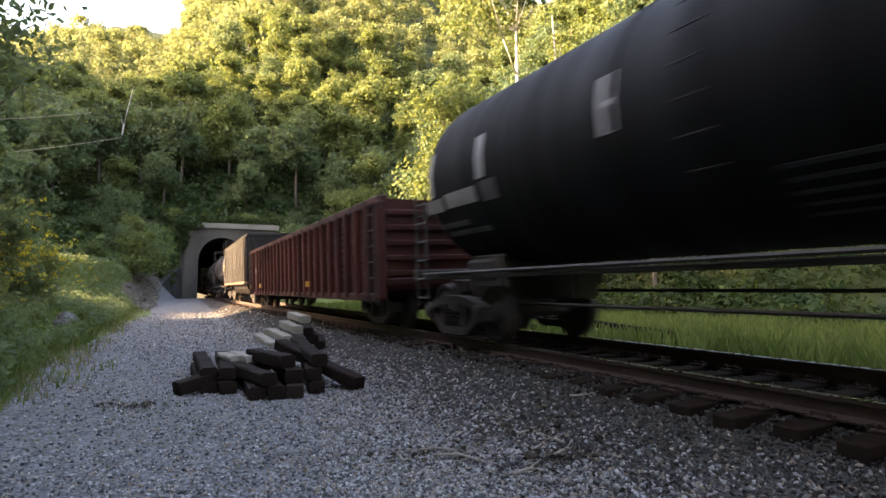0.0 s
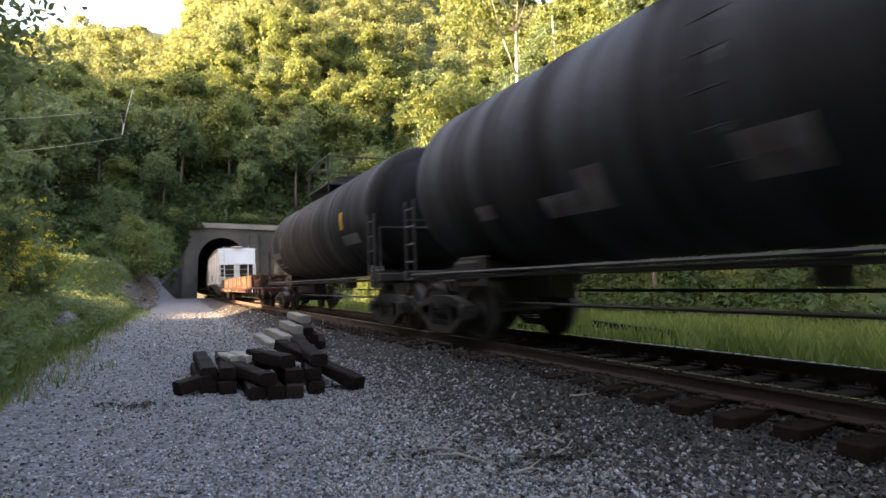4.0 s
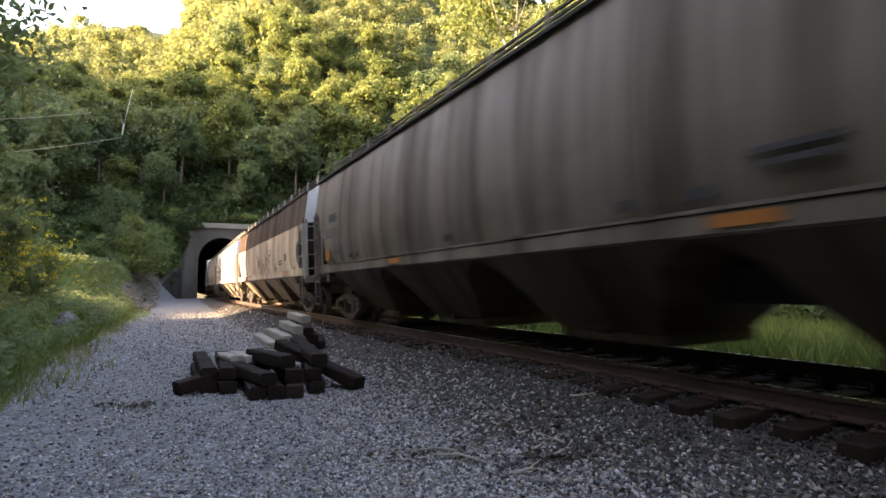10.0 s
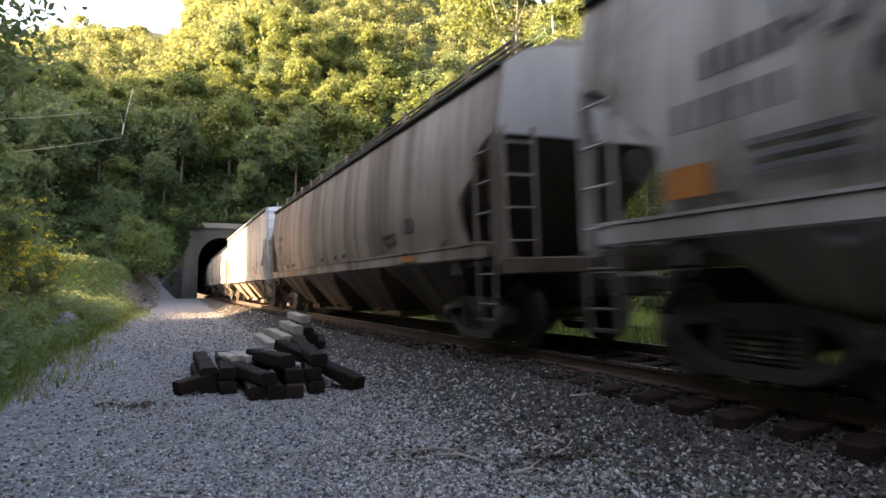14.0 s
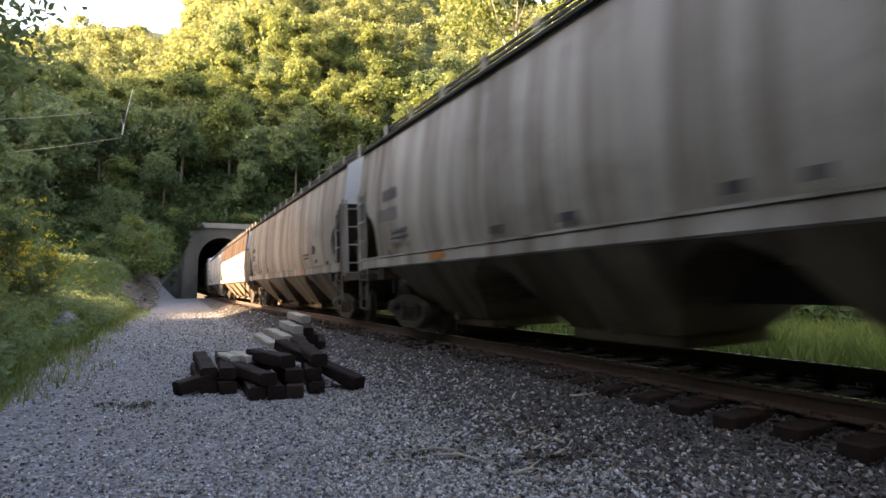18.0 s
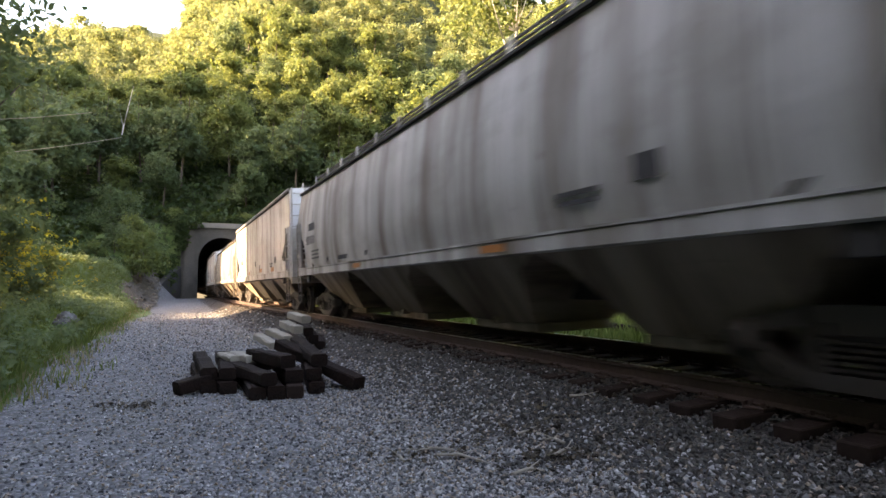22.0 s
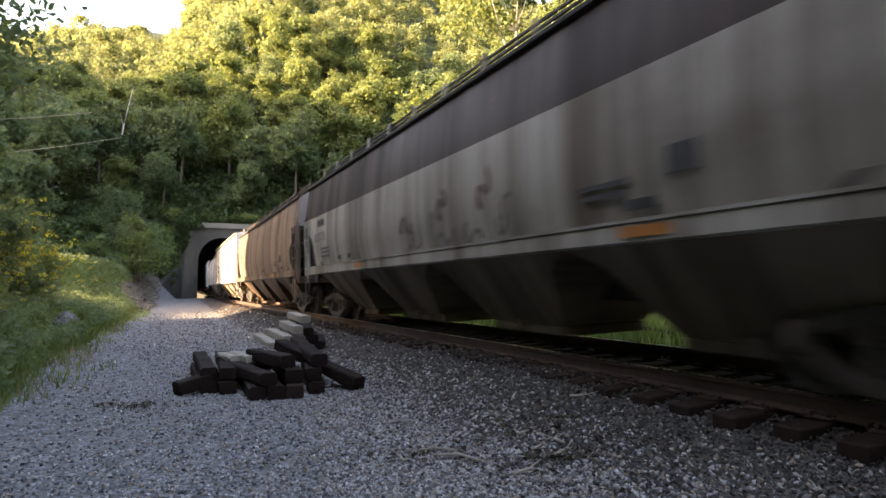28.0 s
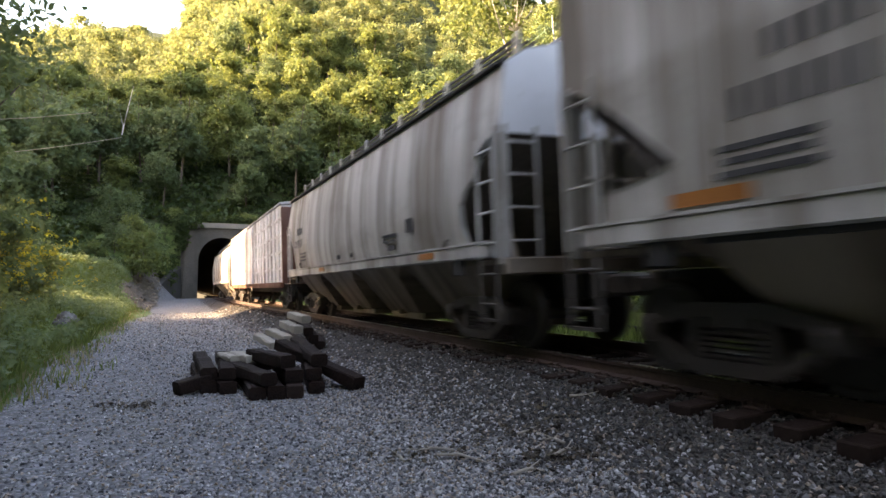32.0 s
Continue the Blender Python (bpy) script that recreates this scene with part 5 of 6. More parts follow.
stick(-0.05, 5.35, -28, 0.55, 0.05)
stick(-0.33, 5.15, 100, 0.28, 0.03)
stick(0.55, 4.75, 10, 0.4, 0.06)
stick(0.10, 5.5, 165, 0.45, 0.04)
stick(0.92, 5.05, 25, 0.50, 0.07)
stick(1.05, 5.25, 118, 0.30, 0.03)
stick(1.32, 6.30, -35, 0.42, 0.05)
stick(0.70, 5.70, 5, 0.36, 0.05)
stick(-0.60, 6.60, 40, 0.34, 0.04)


# ---------------------------------------------------------------- crushed stone
def stone_template(r):
    """A few convex broken stones with flat facets."""
    out = []
    for k in range(10):
        b = bmesh.new()
        for i in range(8):
            v = Vector((r.gauss(0, 1), r.gauss(0, 1), r.gauss(0, 1))).normalized()
            b.verts.new((v.x * 0.5, v.y * 0.40, v.z * 0.36))
        h = bmesh.ops.convex_hull(b, input=b.verts)
        bmesh.ops.delete(b, geom=[g for g in h["geom_interior"] if isinstance(g, bmesh.types.BMVert)], context="VERTS")
        bmesh.ops.triangulate(b, faces=b.faces)
        b.verts.ensure_lookup_table()
        b.verts.index_update()
        out.append((np.array([v.co[:] for v in b.verts]), np.array([[v.index for v in f.verts] for f in b.faces])))
        b.free()
    return out


def scatter_stones():
    r = random.Random(12)
    rs = np.random.RandomState(12)
    temps = stone_template(r)
    xs, ys, sz = [], [], []
    # ever sparser away from where the camera stands
    count = 94000
    d = 3.2 + 38.0 * rs.rand(count) ** 1.65
    az = rs.uniform(-0.72, 0.72, count)
    close = 36000
    d = np.concatenate([d, 3.2 + 7.5 * rs.rand(close)])
    az = np.concatenate([az, rs.uniform(-0.2, 0.72, close)])
    count += close
    x, y = d * np.sin(az), d * np.cos(az)
    s, lat = to_track(x, y)
    z, g, gr, so, trackside = height(x, y)
    keep = (gr > 0.55) & (lat < 1.9) & ((lat < -1.28 + 0.06 * waves(x, y, 3.0, 2)) | (np.abs(lat) < 0.62) | (rs.rand(count) < 0.35)) & (rs.rand(count) < np.clip((lat + 8.5) / 3, 0.25, 1)) & (rs.rand(count) < np.clip((46 - s) / 18, 0, 1))
    near_track = np.clip((lat + 4.2) / 1.6, 0, 1)
    size = rs.uniform(0.6, 1.35, count) * (0.038 + 0.010 * near_track) * (1 + 0.035 * np.maximum(d - 8, 0))
    x, y, z, size = x[keep], y[keep], z[keep], size[keep]
    n = len(x)
    ang = rs.uniform(0, math.tau, (n, 3)) * np.array([0.45, 0.16, 1.0])
    mats = (STONE, BALLAST)
    # stones beside the track take the stone colour with shade in it
    by_track = to_track(x, y)[1] + rs.normal(size=n) * 0.7 > -2.25
    vs, fs, base = ([], []), ([], []), [0, 0]
    singles = np.argsort(np.hypot(x, y - 1.0))[:260]
    lone = set(int(i) for i in singles)
    for i in range(n):
        v, f = temps[i % 10]
        if i in lone:
            continue
        a, b, c = ang[i]
        ca, sa, cc, sc = math.cos(a), math.sin(a), math.cos(c), math.sin(c)
        px, py, pz = v[:, 0] * size[i], v[:, 1] * size[i], v[:, 2] * size[i]
        py, pz = py * ca - pz * sa, py * sa + pz * ca
        k = int(by_track[i])
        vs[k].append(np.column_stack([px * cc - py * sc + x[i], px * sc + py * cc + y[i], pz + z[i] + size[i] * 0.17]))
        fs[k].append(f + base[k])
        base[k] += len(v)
    for k, (nm, words) in enumerate((("gravel_stones", "loose grey crushed stone over the yard"), ("track_ballast", "oil-stained crushed stone along the track, darkened for shade"))):
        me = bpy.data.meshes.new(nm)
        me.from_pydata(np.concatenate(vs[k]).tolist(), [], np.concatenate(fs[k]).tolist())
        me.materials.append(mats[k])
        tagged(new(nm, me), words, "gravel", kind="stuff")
    meshes = []
    for v, f in temps * 2:
        m = bpy.data.meshes.new("stone")
        m.from_pydata(v.tolist(), [], f.tolist())
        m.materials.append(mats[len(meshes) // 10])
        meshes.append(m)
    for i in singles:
        o = new("stone", meshes[int(i) % 10 + 10 * int(by_track[i])])
        o.parent = ground
        o.matrix_basis = Matrix.LocRotScale((x[i], y[i], z[i] + size[i] * 0.17), Euler(tuple(ang[i])), (size[i],) * 3)


scatter_stones()


# ---------------------------------------------------------------- plants
def leaves(rs, centres, radii, per, size, flat=0.35, sides=4):
    """Rhombic or three-cornered leaves in clumps about the centres: vertices and faces."""
    n = len(centres) * per
    c = np.repeat(centres, per, axis=0)
    rad = np.repeat(radii, per)[:, None] * np.where(rs.rand(n, 1) < 0.28, 1.45, 1.0)
    d = rs.normal(size=(n, 3))
    d /= np.linalg.norm(d, axis=1)[:, None]
    p = c + d * rad * (rs.rand(n, 1) ** 0.45) * np.array([1, 1, 0.72])
    nrm = d * 0.7 + rs.normal(size=(n, 3)) * 0.6 + np.array([0, 0, flat])
    nrm /= np.linalg.norm(nrm, axis=1)[:, None]
    t = np.cross(nrm, rs.normal(size=(n, 3)))
    t /= np.linalg.norm(t, axis=1)[:, None] + 1e-9
    b = np.cross(nrm, t)
    s = (np.repeat(size, per)[:, None] if np.ndim(size) else size) * rs.uniform(0.6, 1.3, (n, 1))
    if sides == 3:
        q = np.stack([p - t * s, p - b * s * 0.75 + nrm * s * 0.1, p + t * s * 0.7 + b * s * 0.6], axis=1).reshape(-1, 3)
        return q, np.arange(n * 3).reshape(-1, 3)
    q = np.stack([p - t * s, p - b * s * 0.55 + nrm * s * 0.12, p + t * s, p + b * s * 0.55 + nrm * s * 0.12], axis=1).reshape(-1, 3)
    f = np.arange(n * 4).reshape(-1, 4)
    return q, f


def mesh_of(name, q, f, mat):
    me = bpy.data.meshes.new(name)
    me.from_pydata(q.tolist(), [], f.tolist())
    me.materials.append(mat)
    return me


def crown_centres(rs, r, m, h0, h1, count, drop=0.22):
    """Clump centres over a lumpy crown with gaps."""
    out, rad = [], []
    lumps = [(rs.uniform(-0.45, 0.45) * r, rs.uniform(-0.45, 0.45) * r, rs.uniform(0.15, 0.9)) for _ in range(m)]
    for k in range(count):
        lx, ly, lz = lumps[k % m]
        a, u = rs.uniform(0, math.tau), rs.uniform(-0.5, 1)
        ring = math.sqrt(max(0, 1 - u * u))
        k2 = rs.uniform(0.72, 1.0)
        taper = 1 - 0.55 * abs(lz - 0.4)
        lr = r * 0.62 * taper
        out.append((lx * taper + lr * ring * math.cos(a) * k2, ly * taper + lr * ring * math.sin(a) * k2, h0 + (h1 - h0) * lz + lr * 0.75 * u * k2))
        rad.append(r * rs.uniform(0.20, 0.46))
    return np.array(out), np.array(rad)


def trunk_mesh(rs, h, r0, centres, mat, limbs=9, lean=0.03):
    sh = Shape()
    n = 7
    pts = [Vector((lean * h * math.sin(i * 0.5), lean * h * (1 - math.cos(i * 0.4)), h * i / n)) for i in range(n + 1)]
    rings = []
    for i, p in enumerate(pts):
        rr = r0 * (1 - 0.86 * i / n) * (1.35 if i == 0 else 1)
        rings.append([p + Vector((math.cos(a) * rr, math.sin(a) * rr, 0)) for a in (k * math.tau / 8 for k in range(8))])
    sh.loft(rings)
    pick = rs.permutation(len(centres))[:limbs]
    for i in pick:
        c = Vector(centres[i])
        k = min(n - 1, max(2, int((c.z - 0.25 * math.hypot(c.x, c.y) * 2) / h * n)))
        a = pts[k]
        mid = a.lerp(c, 0.5) + Vector((0, 0, -0.08 * (c - a).length))
        rr = r0 * (1 - 0.86 * k / n) * 0.5
        sh.tube(a, mid, rr, 6, rr * 0.65).tube(mid, c, rr * 0.65, 5, rr * 0.2)
    me = sh.mesh("trunk", True)
    me.materials.append(mat)
    return me


def tree_kind(seed, h, r, base, clumps, per, size, leaf, bark, r0, lumps=6, limbs=9, lean=0.03, sides=4):
    rs = np.random.RandomState(seed)
    cs, rad = crown_centres(rs, r, lumps, base, h - 0.45 * r, clumps)
    q, f = leaves(rs, cs, rad, per, size, sides=sides)
    return trunk_mesh(rs, h * 0.93, r0, cs, bark, limbs, lean), mesh_of("crown", q, f, leaf)


def plant(name, kind, x, y, scale, yaw, label, category, group="", z=None, kid=("trunk", "crown")):
    root = thing(name, label, category, group)
    root.matrix_basis = pose(x, y, (zat(x, y) if z is None else z) - 0.15, 0, 0, yaw) @ Matrix.Diagonal((scale, scale, scale, 1))
    part(kid[0], kind[0], BARK, root)
    part(kid[1], kind[1], LEAF, root)
    return root


SIZES = ((14, 3.8, 2.0), (16, 4.1, 2.2), (12, 3.6, 1.6), (17, 3.7, 2.6), (13, 4.3, 1.8), (15, 3.4, 2.0))
HILL_TREES = [tree_kind(20 + i, h, r, base, 100, 46, 0.32, LEAF if i % 3 else LEAF_BRIGHT, BARK, 0.2, lumps=12 + i % 3, lean=0.02 + 0.01 * (i % 3), sides=3) for i, (h, r, base) in enumerate(SIZES)]
SLOPE_TREES = [tree_kind(40 + i, h, r, base, 84, 42, 0.36, LEAF if i % 3 else LEAF_BRIGHT, BARK, 0.2, lumps=11, limbs=6, sides=3) for i, (h, r, base) in enumerate(SIZES[:4])]
EDGE_TREES = [tree_kind(50 + i, h, r, base, 115, 48, 0.165, LEAF_SHADED, BARK, 0.17, lumps=10, limbs=14) for i, (h, r, base) in enumerate(SIZES[:3])]
FAR_TREES = [tree_kind(60 + i, h, r, base, 50, 17, 0.56, LEAF if i % 2 else LEAF_BRIGHT, BARK, 0.2, lumps=7, limbs=5, sides=3)
             for i, (h, r, base) in enumerate(((15, 4.6, 2.5), (13, 4.8, 2.0), (17, 4.4, 3.0), (14, 5.2, 2.2)))]
MAPLE = tree_kind(81, 17, 4.3, 7.0, 120, 70, 0.19, LEAF_BRIGHT, BARK, 0.24, lumps=8, limbs=14)
SYCAMORE = tree_kind(82, 25, 4.5, 15.0, 70, 50, 0.22, LEAF_BRIGHT, PALE_BARK, 0.27, lumps=6, limbs=12, lean=-0.012)
SHRUBS = [tree_kind(90 + i, h, r, 0.25, 60, 40, 0.115, LEAF_BRIGHT if i != 1 else LEAF, BARK, 0.05, lumps=4, limbs=8)
          for i, (h, r) in enumerate(((3.4, 1.7), (4.2, 2.1), (2.6, 1.5)))]
NEAR_LEAFY = tree_kind(99, 9.5, 3.4, 4.5, 90, 60, 0.11, LEAF, BARK, 0.17, lumps=7, limbs=14)

# high crowns added out of view to shade the hillside across the line
SHADE_TREE = tree_kind(83, 25, 4.6, 15.5, 110, 52, 0.30, LEAF, BARK, 0.3, lumps=9, limbs=12, sides=3)
for x, y, k in ((-26.2, 19.2, 10), (-31.2, 21.3, 130), (-27.4, 25.0, 250), (-34.5, 17.5, 60)):
    plant("tall_tree", SHADE_TREE, x, y, 1.0, k, "tall high-crowned tree on the bank, added out of view for shade", "tree", "trees on the hillside")
plant("maple_tree", MAPLE, 0.6, 41, 1.0, 20, "tall leafy maple glowing yellow-green in low sun", "tree")
plant("sycamore_tree", SYCAMORE, 5.0, 42, 1.0, 150, "tall pale-trunked sycamore at the foot of the slope", "tree")
plant("young_tree", SHRUBS[0], -28.2, 55.5, 1.5, 0, "small bright green tree beside the tunnel bank", "tree")
plant("shrub", SHRUBS[1], -16.6, 22.0, 1.1, 40, "leafy shrub with yellow blossom on the bank", "shrub")
plant("shrub", SHRUBS[2], -17.4, 24.5, 1.2, 140, "leafy shrub with yellow blossom on the bank", "shrub")
plant("shrub", SHRUBS[2], -12.4, 15.0, 0.8, 60, "low green shrub on the grass bank", "shrub")
plant("overhanging_tree", NEAR_LEAFY, -11.4, 12.4, 1.0, 10, "dark leafy tree leaning over the bank", "tree")
plant("overhanging_tree", NEAR_LEAFY, -20.5, 22.5, 1.05, 120, "dark leafy tree leaning over the bank", "tree")
for i, (x, y, k, s) in enumerate(((2.4, 36.5, 0, 0.9), (6.6, 36, 2, 1.0), (9.0, 33.5, 0, 0.95), (11.2, 31, 2, 1.1), (12.6, 24.5, 0, 1.05), (14.9, 20.5, 1, 1.0), (-1.8, 40, 2, 1.0), (-4.4, 44, 0, 0.8), (16.4, 23.0, 2, 1.0), (8.2, 39, 1, 0.9), (13.5, 29, 1, 0.9), (0.4, 38.5, 2, 0.8))):
    plant("field_shrub", SHRUBS[k], x, y, s, i * 47, "bright green shrub at the edge of the field", "shrub", "shrubs along the field edge")


for i, (s, lat, k, sc) in enumerate(((72, -7.8, 1, 1.0), (69, -9.0, 0, 1.1), (66, -10.4, 1, 0.9), (73.5, -11.5, 1, 1.5), (70, 8.0, 1, 1.3), (64, 9.5, 1, 1.4), (58, 10.5, 0, 1.3), (61, -12.0, 2, 1.0), (52, 11.0, 1, 1.2), (47, 10.5, 2, 1.2), (76.8, -5.0, 2, 0.9), (76.8, 3.0, 2, 0.8), (77, -1.5, 0, 0.6))):
    x, y = track(s, lat)[:2]
    plant("portal_shrub", SHRUBS[k], x, y, sc, i * 61, "leafy green shrub beside the tunnel portal", "shrub", "shrubs round the portal", z=(zat(x, y) if s < 76 else RAIL_Z + 8.5))


def woods():
    """Trees over the slopes: the nearer ones one by one, the rest as one mass."""
    rs = np.random.RandomState(31)
    spots = []

    def room(x, y, gap, among):
        return all((x - a) ** 2 + (y - b) ** 2 > gap * gap for a, b in among)
    for _ in range(14000):
        d = 26 + 210 * rs.rand() ** 1.2
        az = rs.uniform(-0.76, 0.74)
        x, y = d * math.sin(az), d * math.cos(az)
        s, lat = to_track(np.array(x), np.array(y))
        s, lat = float(s), float(lat)
        if d < 47 and abs(x / y - 0.119) < 0.075:
            continue
        on_right = lat > 13.2
        on_front = s > PORTAL_S + 4.5
        on_left = lat < -17 and s > 30 and d > 44
        if not (on_right or on_front or on_left):
            continue
        # nothing in the way of the low sun through the gap
        if x < -15 and 28 < -0.342 * x + 0.940 * y < 52 and 0.940 * x + 0.342 * y > -100:
            continue
        if len(spots) < 900 and room(x, y, (3.1 + d * 0.021 if d < 62 else 4.3 + 0.006 * d), spots):
            spots.append((x, y))
    spots.sort(key=lambda p: math.hypot(*p))
    spots, far = spots[:290], spots[290:]
    for i, (x, y) in enumerate(spots):
        d = math.hypot(x, y)
        pool = EDGE_TREES if d < 47 else (HILL_TREES if d < 72 else SLOPE_TREES)
        # bright leaves grow likelier with distance, haze put into the leaf colour
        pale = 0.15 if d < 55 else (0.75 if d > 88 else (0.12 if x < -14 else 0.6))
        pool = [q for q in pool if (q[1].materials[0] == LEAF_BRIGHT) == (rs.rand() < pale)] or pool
        k = pool[rs.randint(len(pool))]
        low = d < 47 and x > 6
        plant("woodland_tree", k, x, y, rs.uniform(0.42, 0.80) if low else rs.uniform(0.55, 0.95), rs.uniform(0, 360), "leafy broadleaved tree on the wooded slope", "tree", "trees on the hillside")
    # unseen trees added behind and beside the camera to hold back skylight
    for i in range(24):
        lat = -rs.uniform(14, 28) if i % 2 else rs.uniform(17, 30)
        s = rs.uniform(-34, -6) if lat < 0 else rs.uniform(-34, 3)
        x, y = track(s, lat)[:2]
        if y > -1.5 and x < 8:
            continue
        plant("woodland_tree", FAR_TREES[i % 4], x, y, rs.uniform(1.0, 1.35), rs.uniform(0, 360), "leafy broadleaved tree added out of view to hold back skylight", "tree", "trees on the hillside")
    for i, (x, y) in enumerate(((-10.8, 2.2), (-12.5, 5.5), (-13.5, 8.5), (-15.5, 4.0), (-17.5, 9.5), (-18.5, 1.0), (-21.0, 6.0), (-22.0, 12.5), (-12.0, -1.0), (-11.5, 1.5), (-15.0, -5.0), (-8.5, -0.5), (-10.0, -4.0), (-6.0, -5.0), (-7.5, -2.5), (-4.5, -7.0), (-9.5, -8.0), (-6.0, -13.0), (-3.5, -10.5), (-6.2, -2.6))):
        plant("woodland_tree", HILL_TREES[i % 6], x, y, 1.02, i * 77, "leafy broadleaved tree added out of view to hold back skylight", "tree", "trees on the hillside")
    vs, fs, base = [], [], 0
    for x, y in far:
        t, c = FAR_TREES[rs.randint(len(FAR_TREES))]
        m = pose(x, y, zat(x, y) - 0.2, 0, 0, rs.uniform(0, 360)) @ Matrix.Scale(rs.uniform(0.55, 0.85), 4)
        a = np.array(m)
        q = np.empty(len(c.vertices) * 3, np.float32)
        c.vertices.foreach_get("co", q)
        q = q.reshape(-1, 3) @ a[:3, :3].T + a[:3, 3]
        vs.append(q)
        fs.append(np.arange(len(q)).reshape(-1, 3) + base)
        base += len(q)
    # the far mass gets the leaf colour lightened for sun and haze
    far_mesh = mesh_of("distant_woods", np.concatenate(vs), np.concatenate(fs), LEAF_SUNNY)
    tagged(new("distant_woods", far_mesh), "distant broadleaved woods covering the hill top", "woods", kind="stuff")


woods()


def undergrowth():
    """Low leafy growth and vines over the slopes and above the portal."""
    rs = np.random.RandomState(44)
    cs = []
    for _ in range(30000):
        d = 24 + 85 * rs.rand() ** 1.2
        az = rs.uniform(-0.72, 0.72)
        x, y = d * math.sin(az), d * math.cos(az)
        s, lat = to_track(np.array(x), np.array(y))
        if lat > 12.0 or s > PORTAL_S + 2.2 or (lat < -14 and s > 32) or (lat < -9.5 and s > 58):
            cs.append((x, y))
        if len(cs)   >= 1900:
            break
    for _ in range(1500):
        cs.append(track(rs.uniform(2, 62), 12.3 + 20 * rs.rand() ** 1.3)[:2])
    for _ in range(2600):
        cs.append(track(76.8 + 105 * rs.rand() ** 1.3, rs.uniform(-62, 45))[:2])
    cs = np.array(cs)
    z = height(cs[:, 0], cs[:, 1])[0]
    rad = rs.uniform(0.6, 1.6, len(cs))
    c3 = np.column_stack([cs, z + rad * 0.35])
    q, f = leaves(rs, c3, rad, 46, 0.08 + 0.0033 * np.hypot(cs[:, 0], cs[:, 1]), sides=3)
    tagged(new("undergrowth", mesh_of("undergrowth", q, f, LEAF_SHADED)), "dense green undergrowth and vines on the slope", "undergrowth", kind="stuff")


undergrowth()


def ivy():
    """Vines over the portal's upper corner and along its coping."""
    rs = np.random.RandomState(77)
    c = []
    for _ in range(90):
        lat = -4.9 + abs(rs.normal()) * 0.9
        x, y = track(PORTAL_S - 0.45, lat)[:2]
        c.append((x, y, RAIL_Z + 8.7 - abs(rs.normal()) * (1.6 if lat < -3.6 else 0.35)))
    for _ in range(110):
        x, y = track(PORTAL_S + 0.6, rs.uniform(-6.5, 6.5))[:2]
        c.append((x, y, RAIL_Z + 8.7 + rs.uniform(0, 0.7)))
    for _ in range(70):
        x, y = track(PORTAL_S - rs.uniform(0.5, 5), -5.0 - rs.uniform(0, 2.5))[:2]
        c.append((x, y, RAIL_Z + rs.uniform(0.2, 4.5)))
    q, f = leaves(rs, np.array(c), rs.uniform(0.2, 0.5, len(c)), 34, 0.16)
    tagged(new("ivy", mesh_of("ivy", q, f, LEAF_SHADED)), "dark green vines hanging over the portal", "ivy", kind="stuff")


ivy()


def rubble():
    """Broken stone and clods on the bare bank beside the tunnel mouth."""
    rs = np.random.RandomState(18)
    temps = stone_template(random.Random(9))
    vs, fs, base = [], [], 0
    for i in range(520):
        x, y = track(rs.uniform(45, 73), -6.3 - abs(rs.normal()) * 1.1)[:2]
        v, f = temps[i % 10]
        size = 0.10 + 0.42 * rs.rand() ** 3
        c, s = math.cos(i), math.sin(i)
        vs.append(np.column_stack([(v[:, 0] * c - v[:, 1] * s) * size + x, (v[:, 0] * s + v[:, 1] * c) * size + y, v[:, 2] * size + zat(x, y) + size * 0.1]))
        fs.append(f + base)
        base += len(v)
    tagged(new("rubble", mesh_of("rubble", np.concatenate(vs), np.concatenate(fs), RUBBLE)), "brown broken rock and clods on the bare bank", "rubble", kind="stuff")


RUBBLE = stone_mat("bank_rubble", (0.05, 0.042, 0.034), (0.21, 0.175, 0.14), (0.17, 0.125, 0.085))
rubble()


def grass_field(name, label, spots, hgt, per, seed, mat, spreadr=0.16):
    rs = np.random.RandomState(seed)
    n = len(spots) * per
    p = np.repeat(np.array(spots), per, axis=0) + rs.normal(size=(n, 2)) * spreadr
    z = height(p[:, 0], p[:, 1])[0] - 0.02
    h = hgt * rs.uniform(0.45, 1.25, n)
    a = rs.uniform(0, math.tau, n)
    w = 0.006 + 0.008 * rs.rand(n) + h * 0.006
    lean = h * rs.uniform(0.05, 0.5, n)
    la = rs.uniform(0, math.tau, n)
    dx, dy = np.cos(a) * w, np.sin(a) * w
    lx, ly = np.cos(la) * lean, np.sin(la) * lean
    o = np.column_stack([p, z])
    q = np.stack([o + np.column_stack([-dx, -dy, 0 * h]), o + np.column_stack([dx, dy, 0 * h]),
                  o + np.column_stack([lx * 0.35 + dx * 0.7, ly * 0.35 + dy * 0.7, h * 0.6]), o + np.column_stack([lx, ly, h])], axis=1).reshape(-1, 3)
    return tagged(new(name, mesh_of(name, q, np.arange(n * 4).reshape(-1, 4), mat)), label, "grass", kind="stuff")


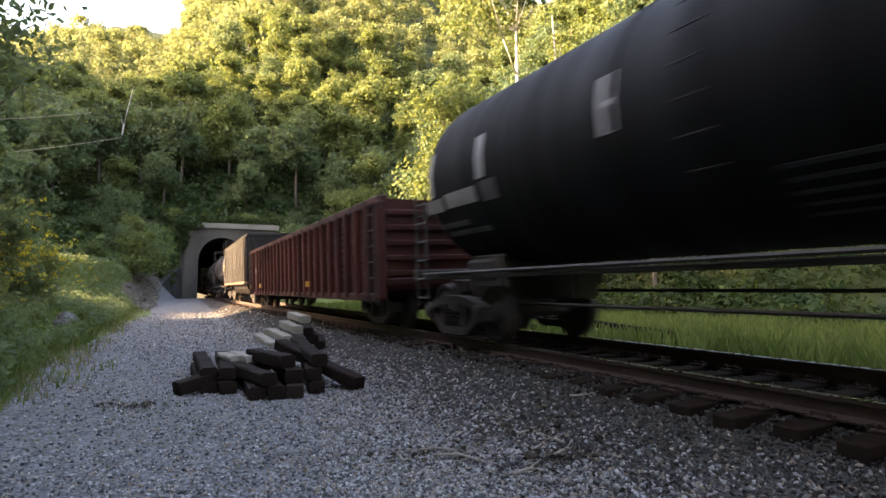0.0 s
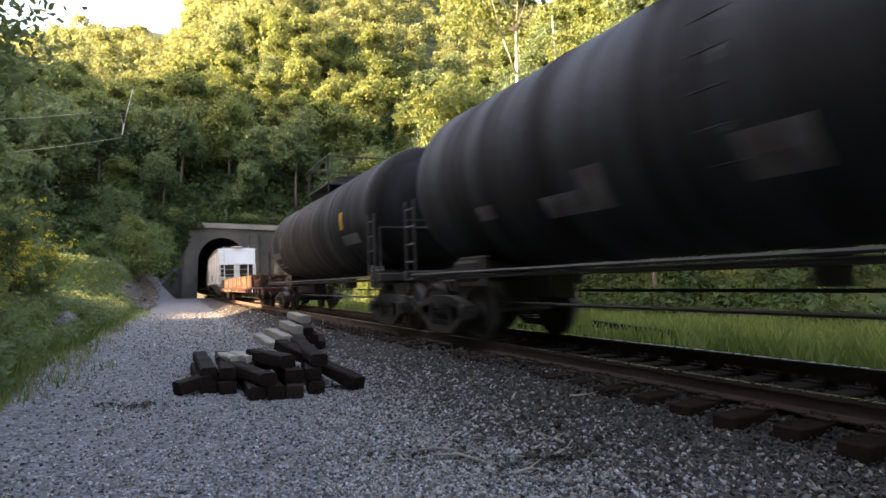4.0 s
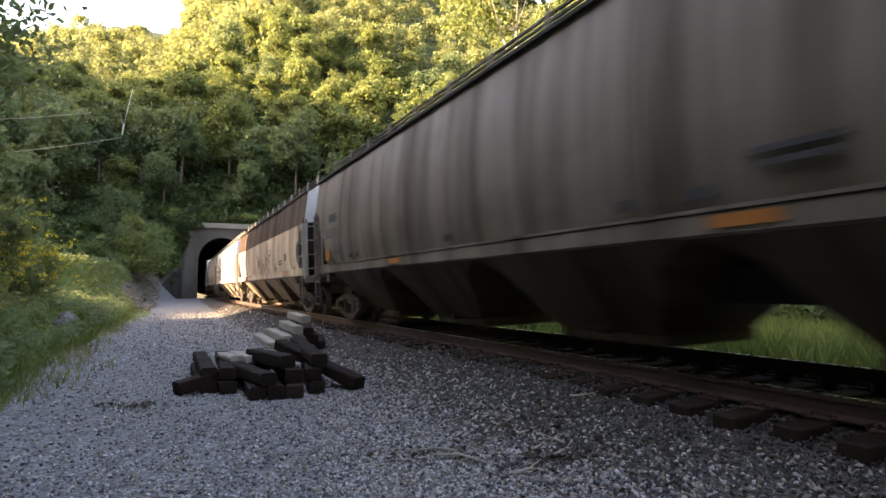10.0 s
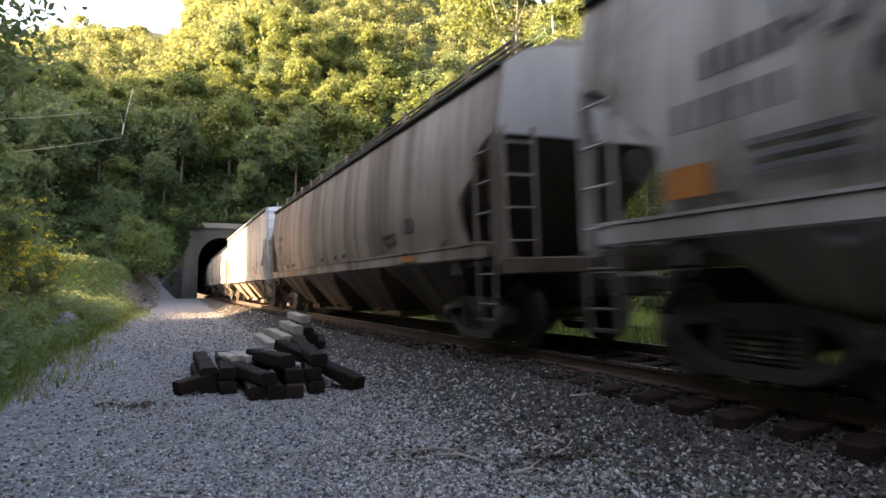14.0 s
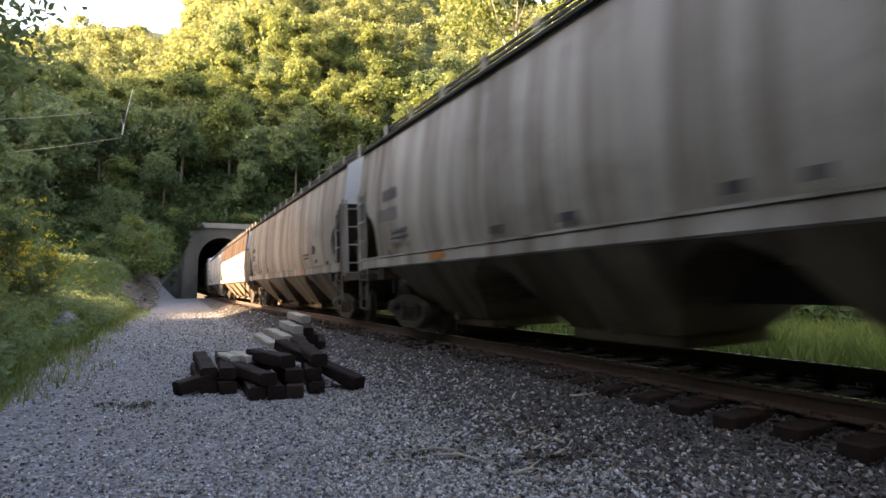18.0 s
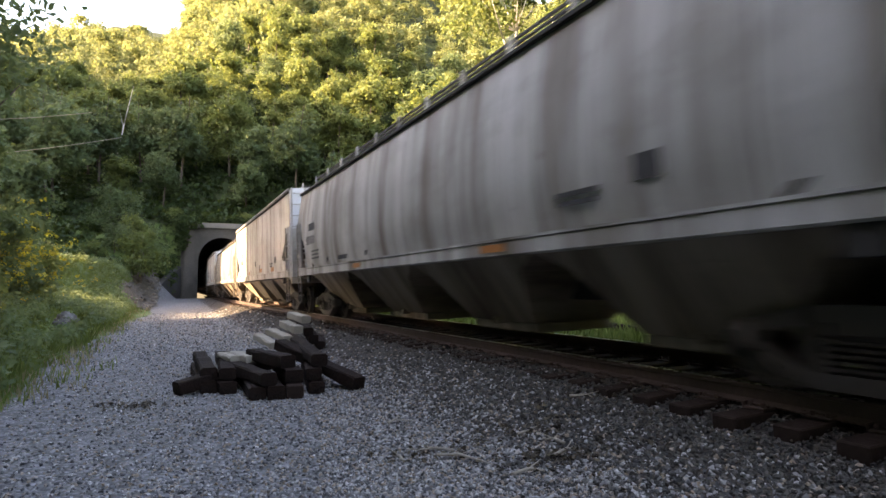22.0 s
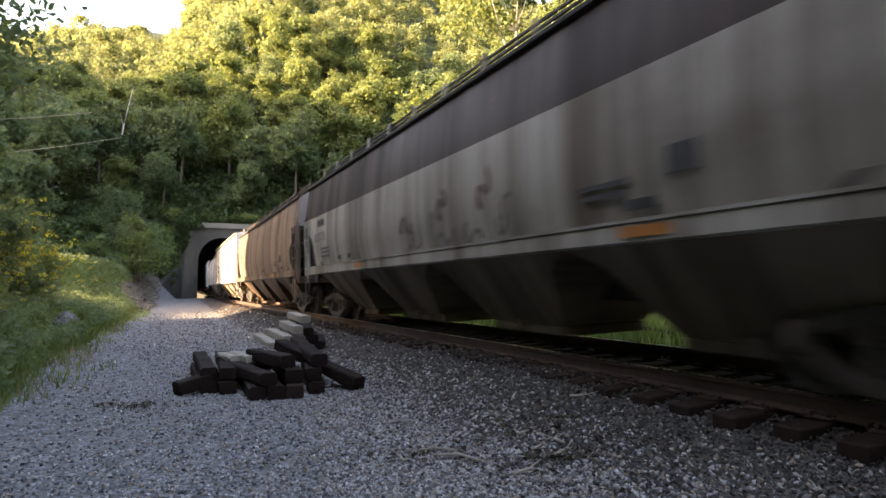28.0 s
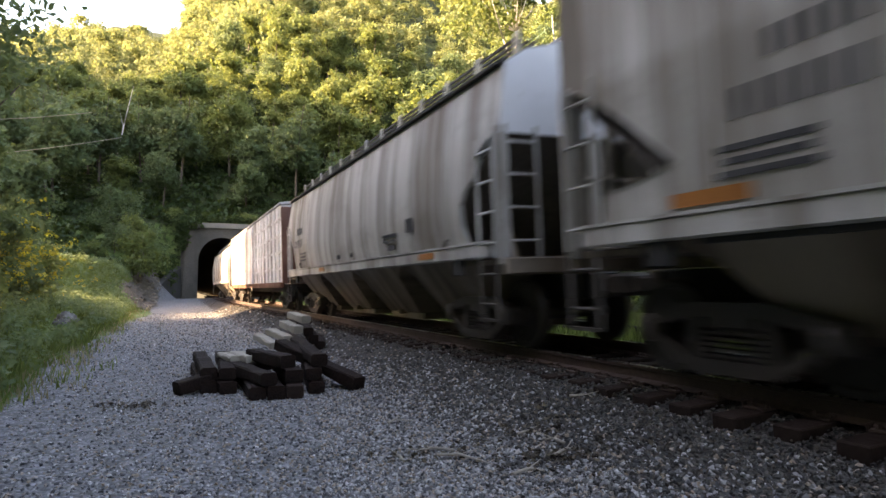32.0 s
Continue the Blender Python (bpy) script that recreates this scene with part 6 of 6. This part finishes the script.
def meadow():
    rs = np.random.RandomState(5)
    right, left, tufts = [], [], []
    while len(right) < 5200:
        s, q = rs.uniform(-4, 44), 2.9 + 10.5 * rs.rand()
        if rs.rand() < 1.2 - s / 50:
            right.append(track(s, q)[:2])
    grass_field("meadow_grass", "tall green meadow grass beyond the track", right, 0.55, 8, 6, GRASS)
    some = np.array([track(rs.uniform(2, 62), -7.4 - 12 * rs.rand() ** 1.2)[:2] for _ in range(9000)])
    ok = (height(some[:, 0], some[:, 1])[2] < 0.5) & (height(some[:, 0], some[:, 1])[3] < 0.55) & (np.hypot(some[:, 0], some[:, 1]) > 6) & (np.abs(np.arctan2(some[:, 0], some[:, 1])) < 0.8)
    left = some[ok][:6000]
    for k in range(5):      # bare round the boulders
        left = left[np.hypot(left[:, 0] + 12.6 - 0.3 * k, left[:, 1] - 20.1 + 0.5 * k) > 0.65]
    grass_field("bank_grass", "green grass and weeds on the bank", left, 0.36, 8, 7, GRASS)
    while len(tufts) < 620:
        s, q = rs.uniform(9, 46), -8.1 + 0.022 * s + rs.normal() * 0.35
        tufts.append(track(s, q)[:2])
    grass_field("edge_weeds", "sparse weeds along the gravel edge", tufts[:330], 0.20, 8, 8, GRASS, 0.11)
    grass_field("dry_grass", "dry straw-coloured grass along the gravel edge", tufts[330:], 0.17, 8, 9, DRY_GRASS, 0.13)
    # withered leaves and straw blown together on the gravel
    c = np.concatenate([np.array(m) + rs.normal(size=(k, 2)) * np.array([0.30, 0.14]) for m, k in (((0.95, 5.05), 60), ((0.75, 5.75), 40), ((1.35, 6.3), 30), ((-3.9, 7.7), 45), ((-0.1, 5.4), 25))])
    q, f = leaves(rs, np.column_stack([c, height(c[:, 0], c[:, 1])[0] + 0.03]), rs.uniform(0.03, 0.07, len(c)), 5, 0.028, 1.5)
    tagged(new("dead_leaves", mesh_of("dead_leaves", q, f, LITTER)), "withered brown leaves and straw on the gravel", "leaf litter", kind="stuff")
    # weeds with broad leaves, and yellow blossom
    c = np.array([left[i] for i in rs.permutation(len(left))[:1500]])
    z = height(c[:, 0], c[:, 1])[0]
    q, f = leaves(rs, np.column_stack([c, z + rs.uniform(0.15, 0.5, len(c))]), rs.uniform(0.15, 0.55, len(c)), 26, rs.uniform(0.05, 0.10, len(c)))
    tagged(new("bank_weeds", mesh_of("bank_weeds", q, f, LEAF)), "leafy green weeds among the grass", "weeds", kind="stuff")
    k = []
    while len(k) < 150:
        s, q = rs.uniform(12, 46), -9.5 - 9 * rs.rand()
        x, y = track(s, q)[:2]
        k.append((x, y, zat(x, y) + rs.uniform(0.4, 0.75)))
    q, f = leaves(rs, np.array(k), rs.uniform(0.05, 0.13, len(k)), 16, 0.035, 1.0)
    tagged(new("yellow_wildflowers", mesh_of("yellow_wildflowers", q, f, FLOWER)), "yellow wildflowers on the grass bank", "wildflowers", kind="stuff")
    k = []
    for cx, cy, cz in ((-15.6, 21.5, 2.6), (-17.4, 24.5, 2.2), (-16.4, 23.0, 4.0)):
        for _ in range(60):
            k.append((cx + rs.normal() * 1.1, cy + rs.normal() * 0.8 - 0.5, zat(cx, cy) + cz * rs.uniform(0.35, 1.05)))
    q, f = leaves(rs, np.array(k), rs.uniform(0.08, 0.22, len(k)), 18, 0.055, 1.0)
    tagged(new("yellow_blossom", mesh_of("yellow_blossom", q, f, FLOWER)), "yellow blossom on the shrubs", "blossom", kind="stuff")


meadow()


def cable(a, b, sag):
    sh = Shape()
    pts = [Vector(a).lerp(Vector(b), t / 10) - Vector((0, 0, sag * 4 * (t / 10) * (1 - t / 10))) for t in range(11)]
    for p, q in zip(pts, pts[1:]):
        sh.tube(p, q, 0.03, 5)
    me = sh.mesh("overhead_cable")
    me.materials.append(CABLE)
    tagged(new("overhead_cable", me), "thin overhead cable strung between the trees", "cable")


cable((-37.5, 38.0, 9.6), (-32.9, 60.0, 17.0), 0.3)
cable((-38.0, 38.0, 12.4), (-37.3, 62.0, 20.2), 0.3)


def bare_trunk(x, y, z, dx, h, r):
    sh = Shape().tube((0, 0, -1), (dx * 0.6, 0, h * 0.6), r, 8, r * 0.75).tube((dx * 0.6, 0, h * 0.6), (dx, 0.2, h), r * 0.75, 7, r * 0.25).tube((dx * 0.55, 0, h * 0.55), (dx * 0.2, 0.1, h * 0.8), r * 0.4, 6, r * 0.12)
    me = sh.mesh("dead_tree", True)
    me.materials.append(PALE_BARK)
    ob = new("dead_tree", me)
    ob.matrix_basis = pose(x, y, z)
    tagged(ob, "pale bare dead trunk leaning on the slope", "dead tree")


bare_trunk(-45, 80, zat(-45, 80), 2.4, 13, 0.13)
bare_trunk(34, 58, zat(34, 58), -0.5, 9, 0.16)
bare_trunk(9.5, 46, zat(9.5, 46), -0.8, 13, 0.14)
bare_trunk(-1.2, 43, zat(-1.2, 43), 1.6, 9, 0.13)


# ---------------------------------------------------------------- motion
def motions():
    for car, mid in TRAIN:
        rows = []
        t = 0.0
        while t <= SECONDS + 1e-6:
            rows.append((t, car_pose((mid - t) * SPEED)))
            t += 1.0
        walk(car, rows)
    for car, mid in TRAIN:
        lo, hi = max(0.0, mid - 5.6), min(SECONDS, mid + 1.3)
        if hi <= lo:
            lo, hi = 0.0, min(SECONDS, 0.5)
        dt = 1 / 30
        first = math.ceil(lo / dt)
        times = [first * dt + i * dt for i in range(int((hi - first * dt) / dt) + 1)]
        turn = SPEED * dt / WHEEL_R
        base = [o for o in car.children_recursive if o.name.startswith("wheelset")]
        for o in base:
            c = o.matrix_basis.translation.copy()
            at = lambda i: Matrix.Translation(c) @ Matrix.Rotation(turn * i, 4, "X")
            rows = [(t, at(i)) for i, t in enumerate(times)]
            if times[0] > 0.01:
                rows.insert(0, (0.0, at(0)))
            if times[-1] < SECONDS - 0.04:
                rows.append((SECONDS, at(len(times) - 1)))
            walk(o, rows)


motions()
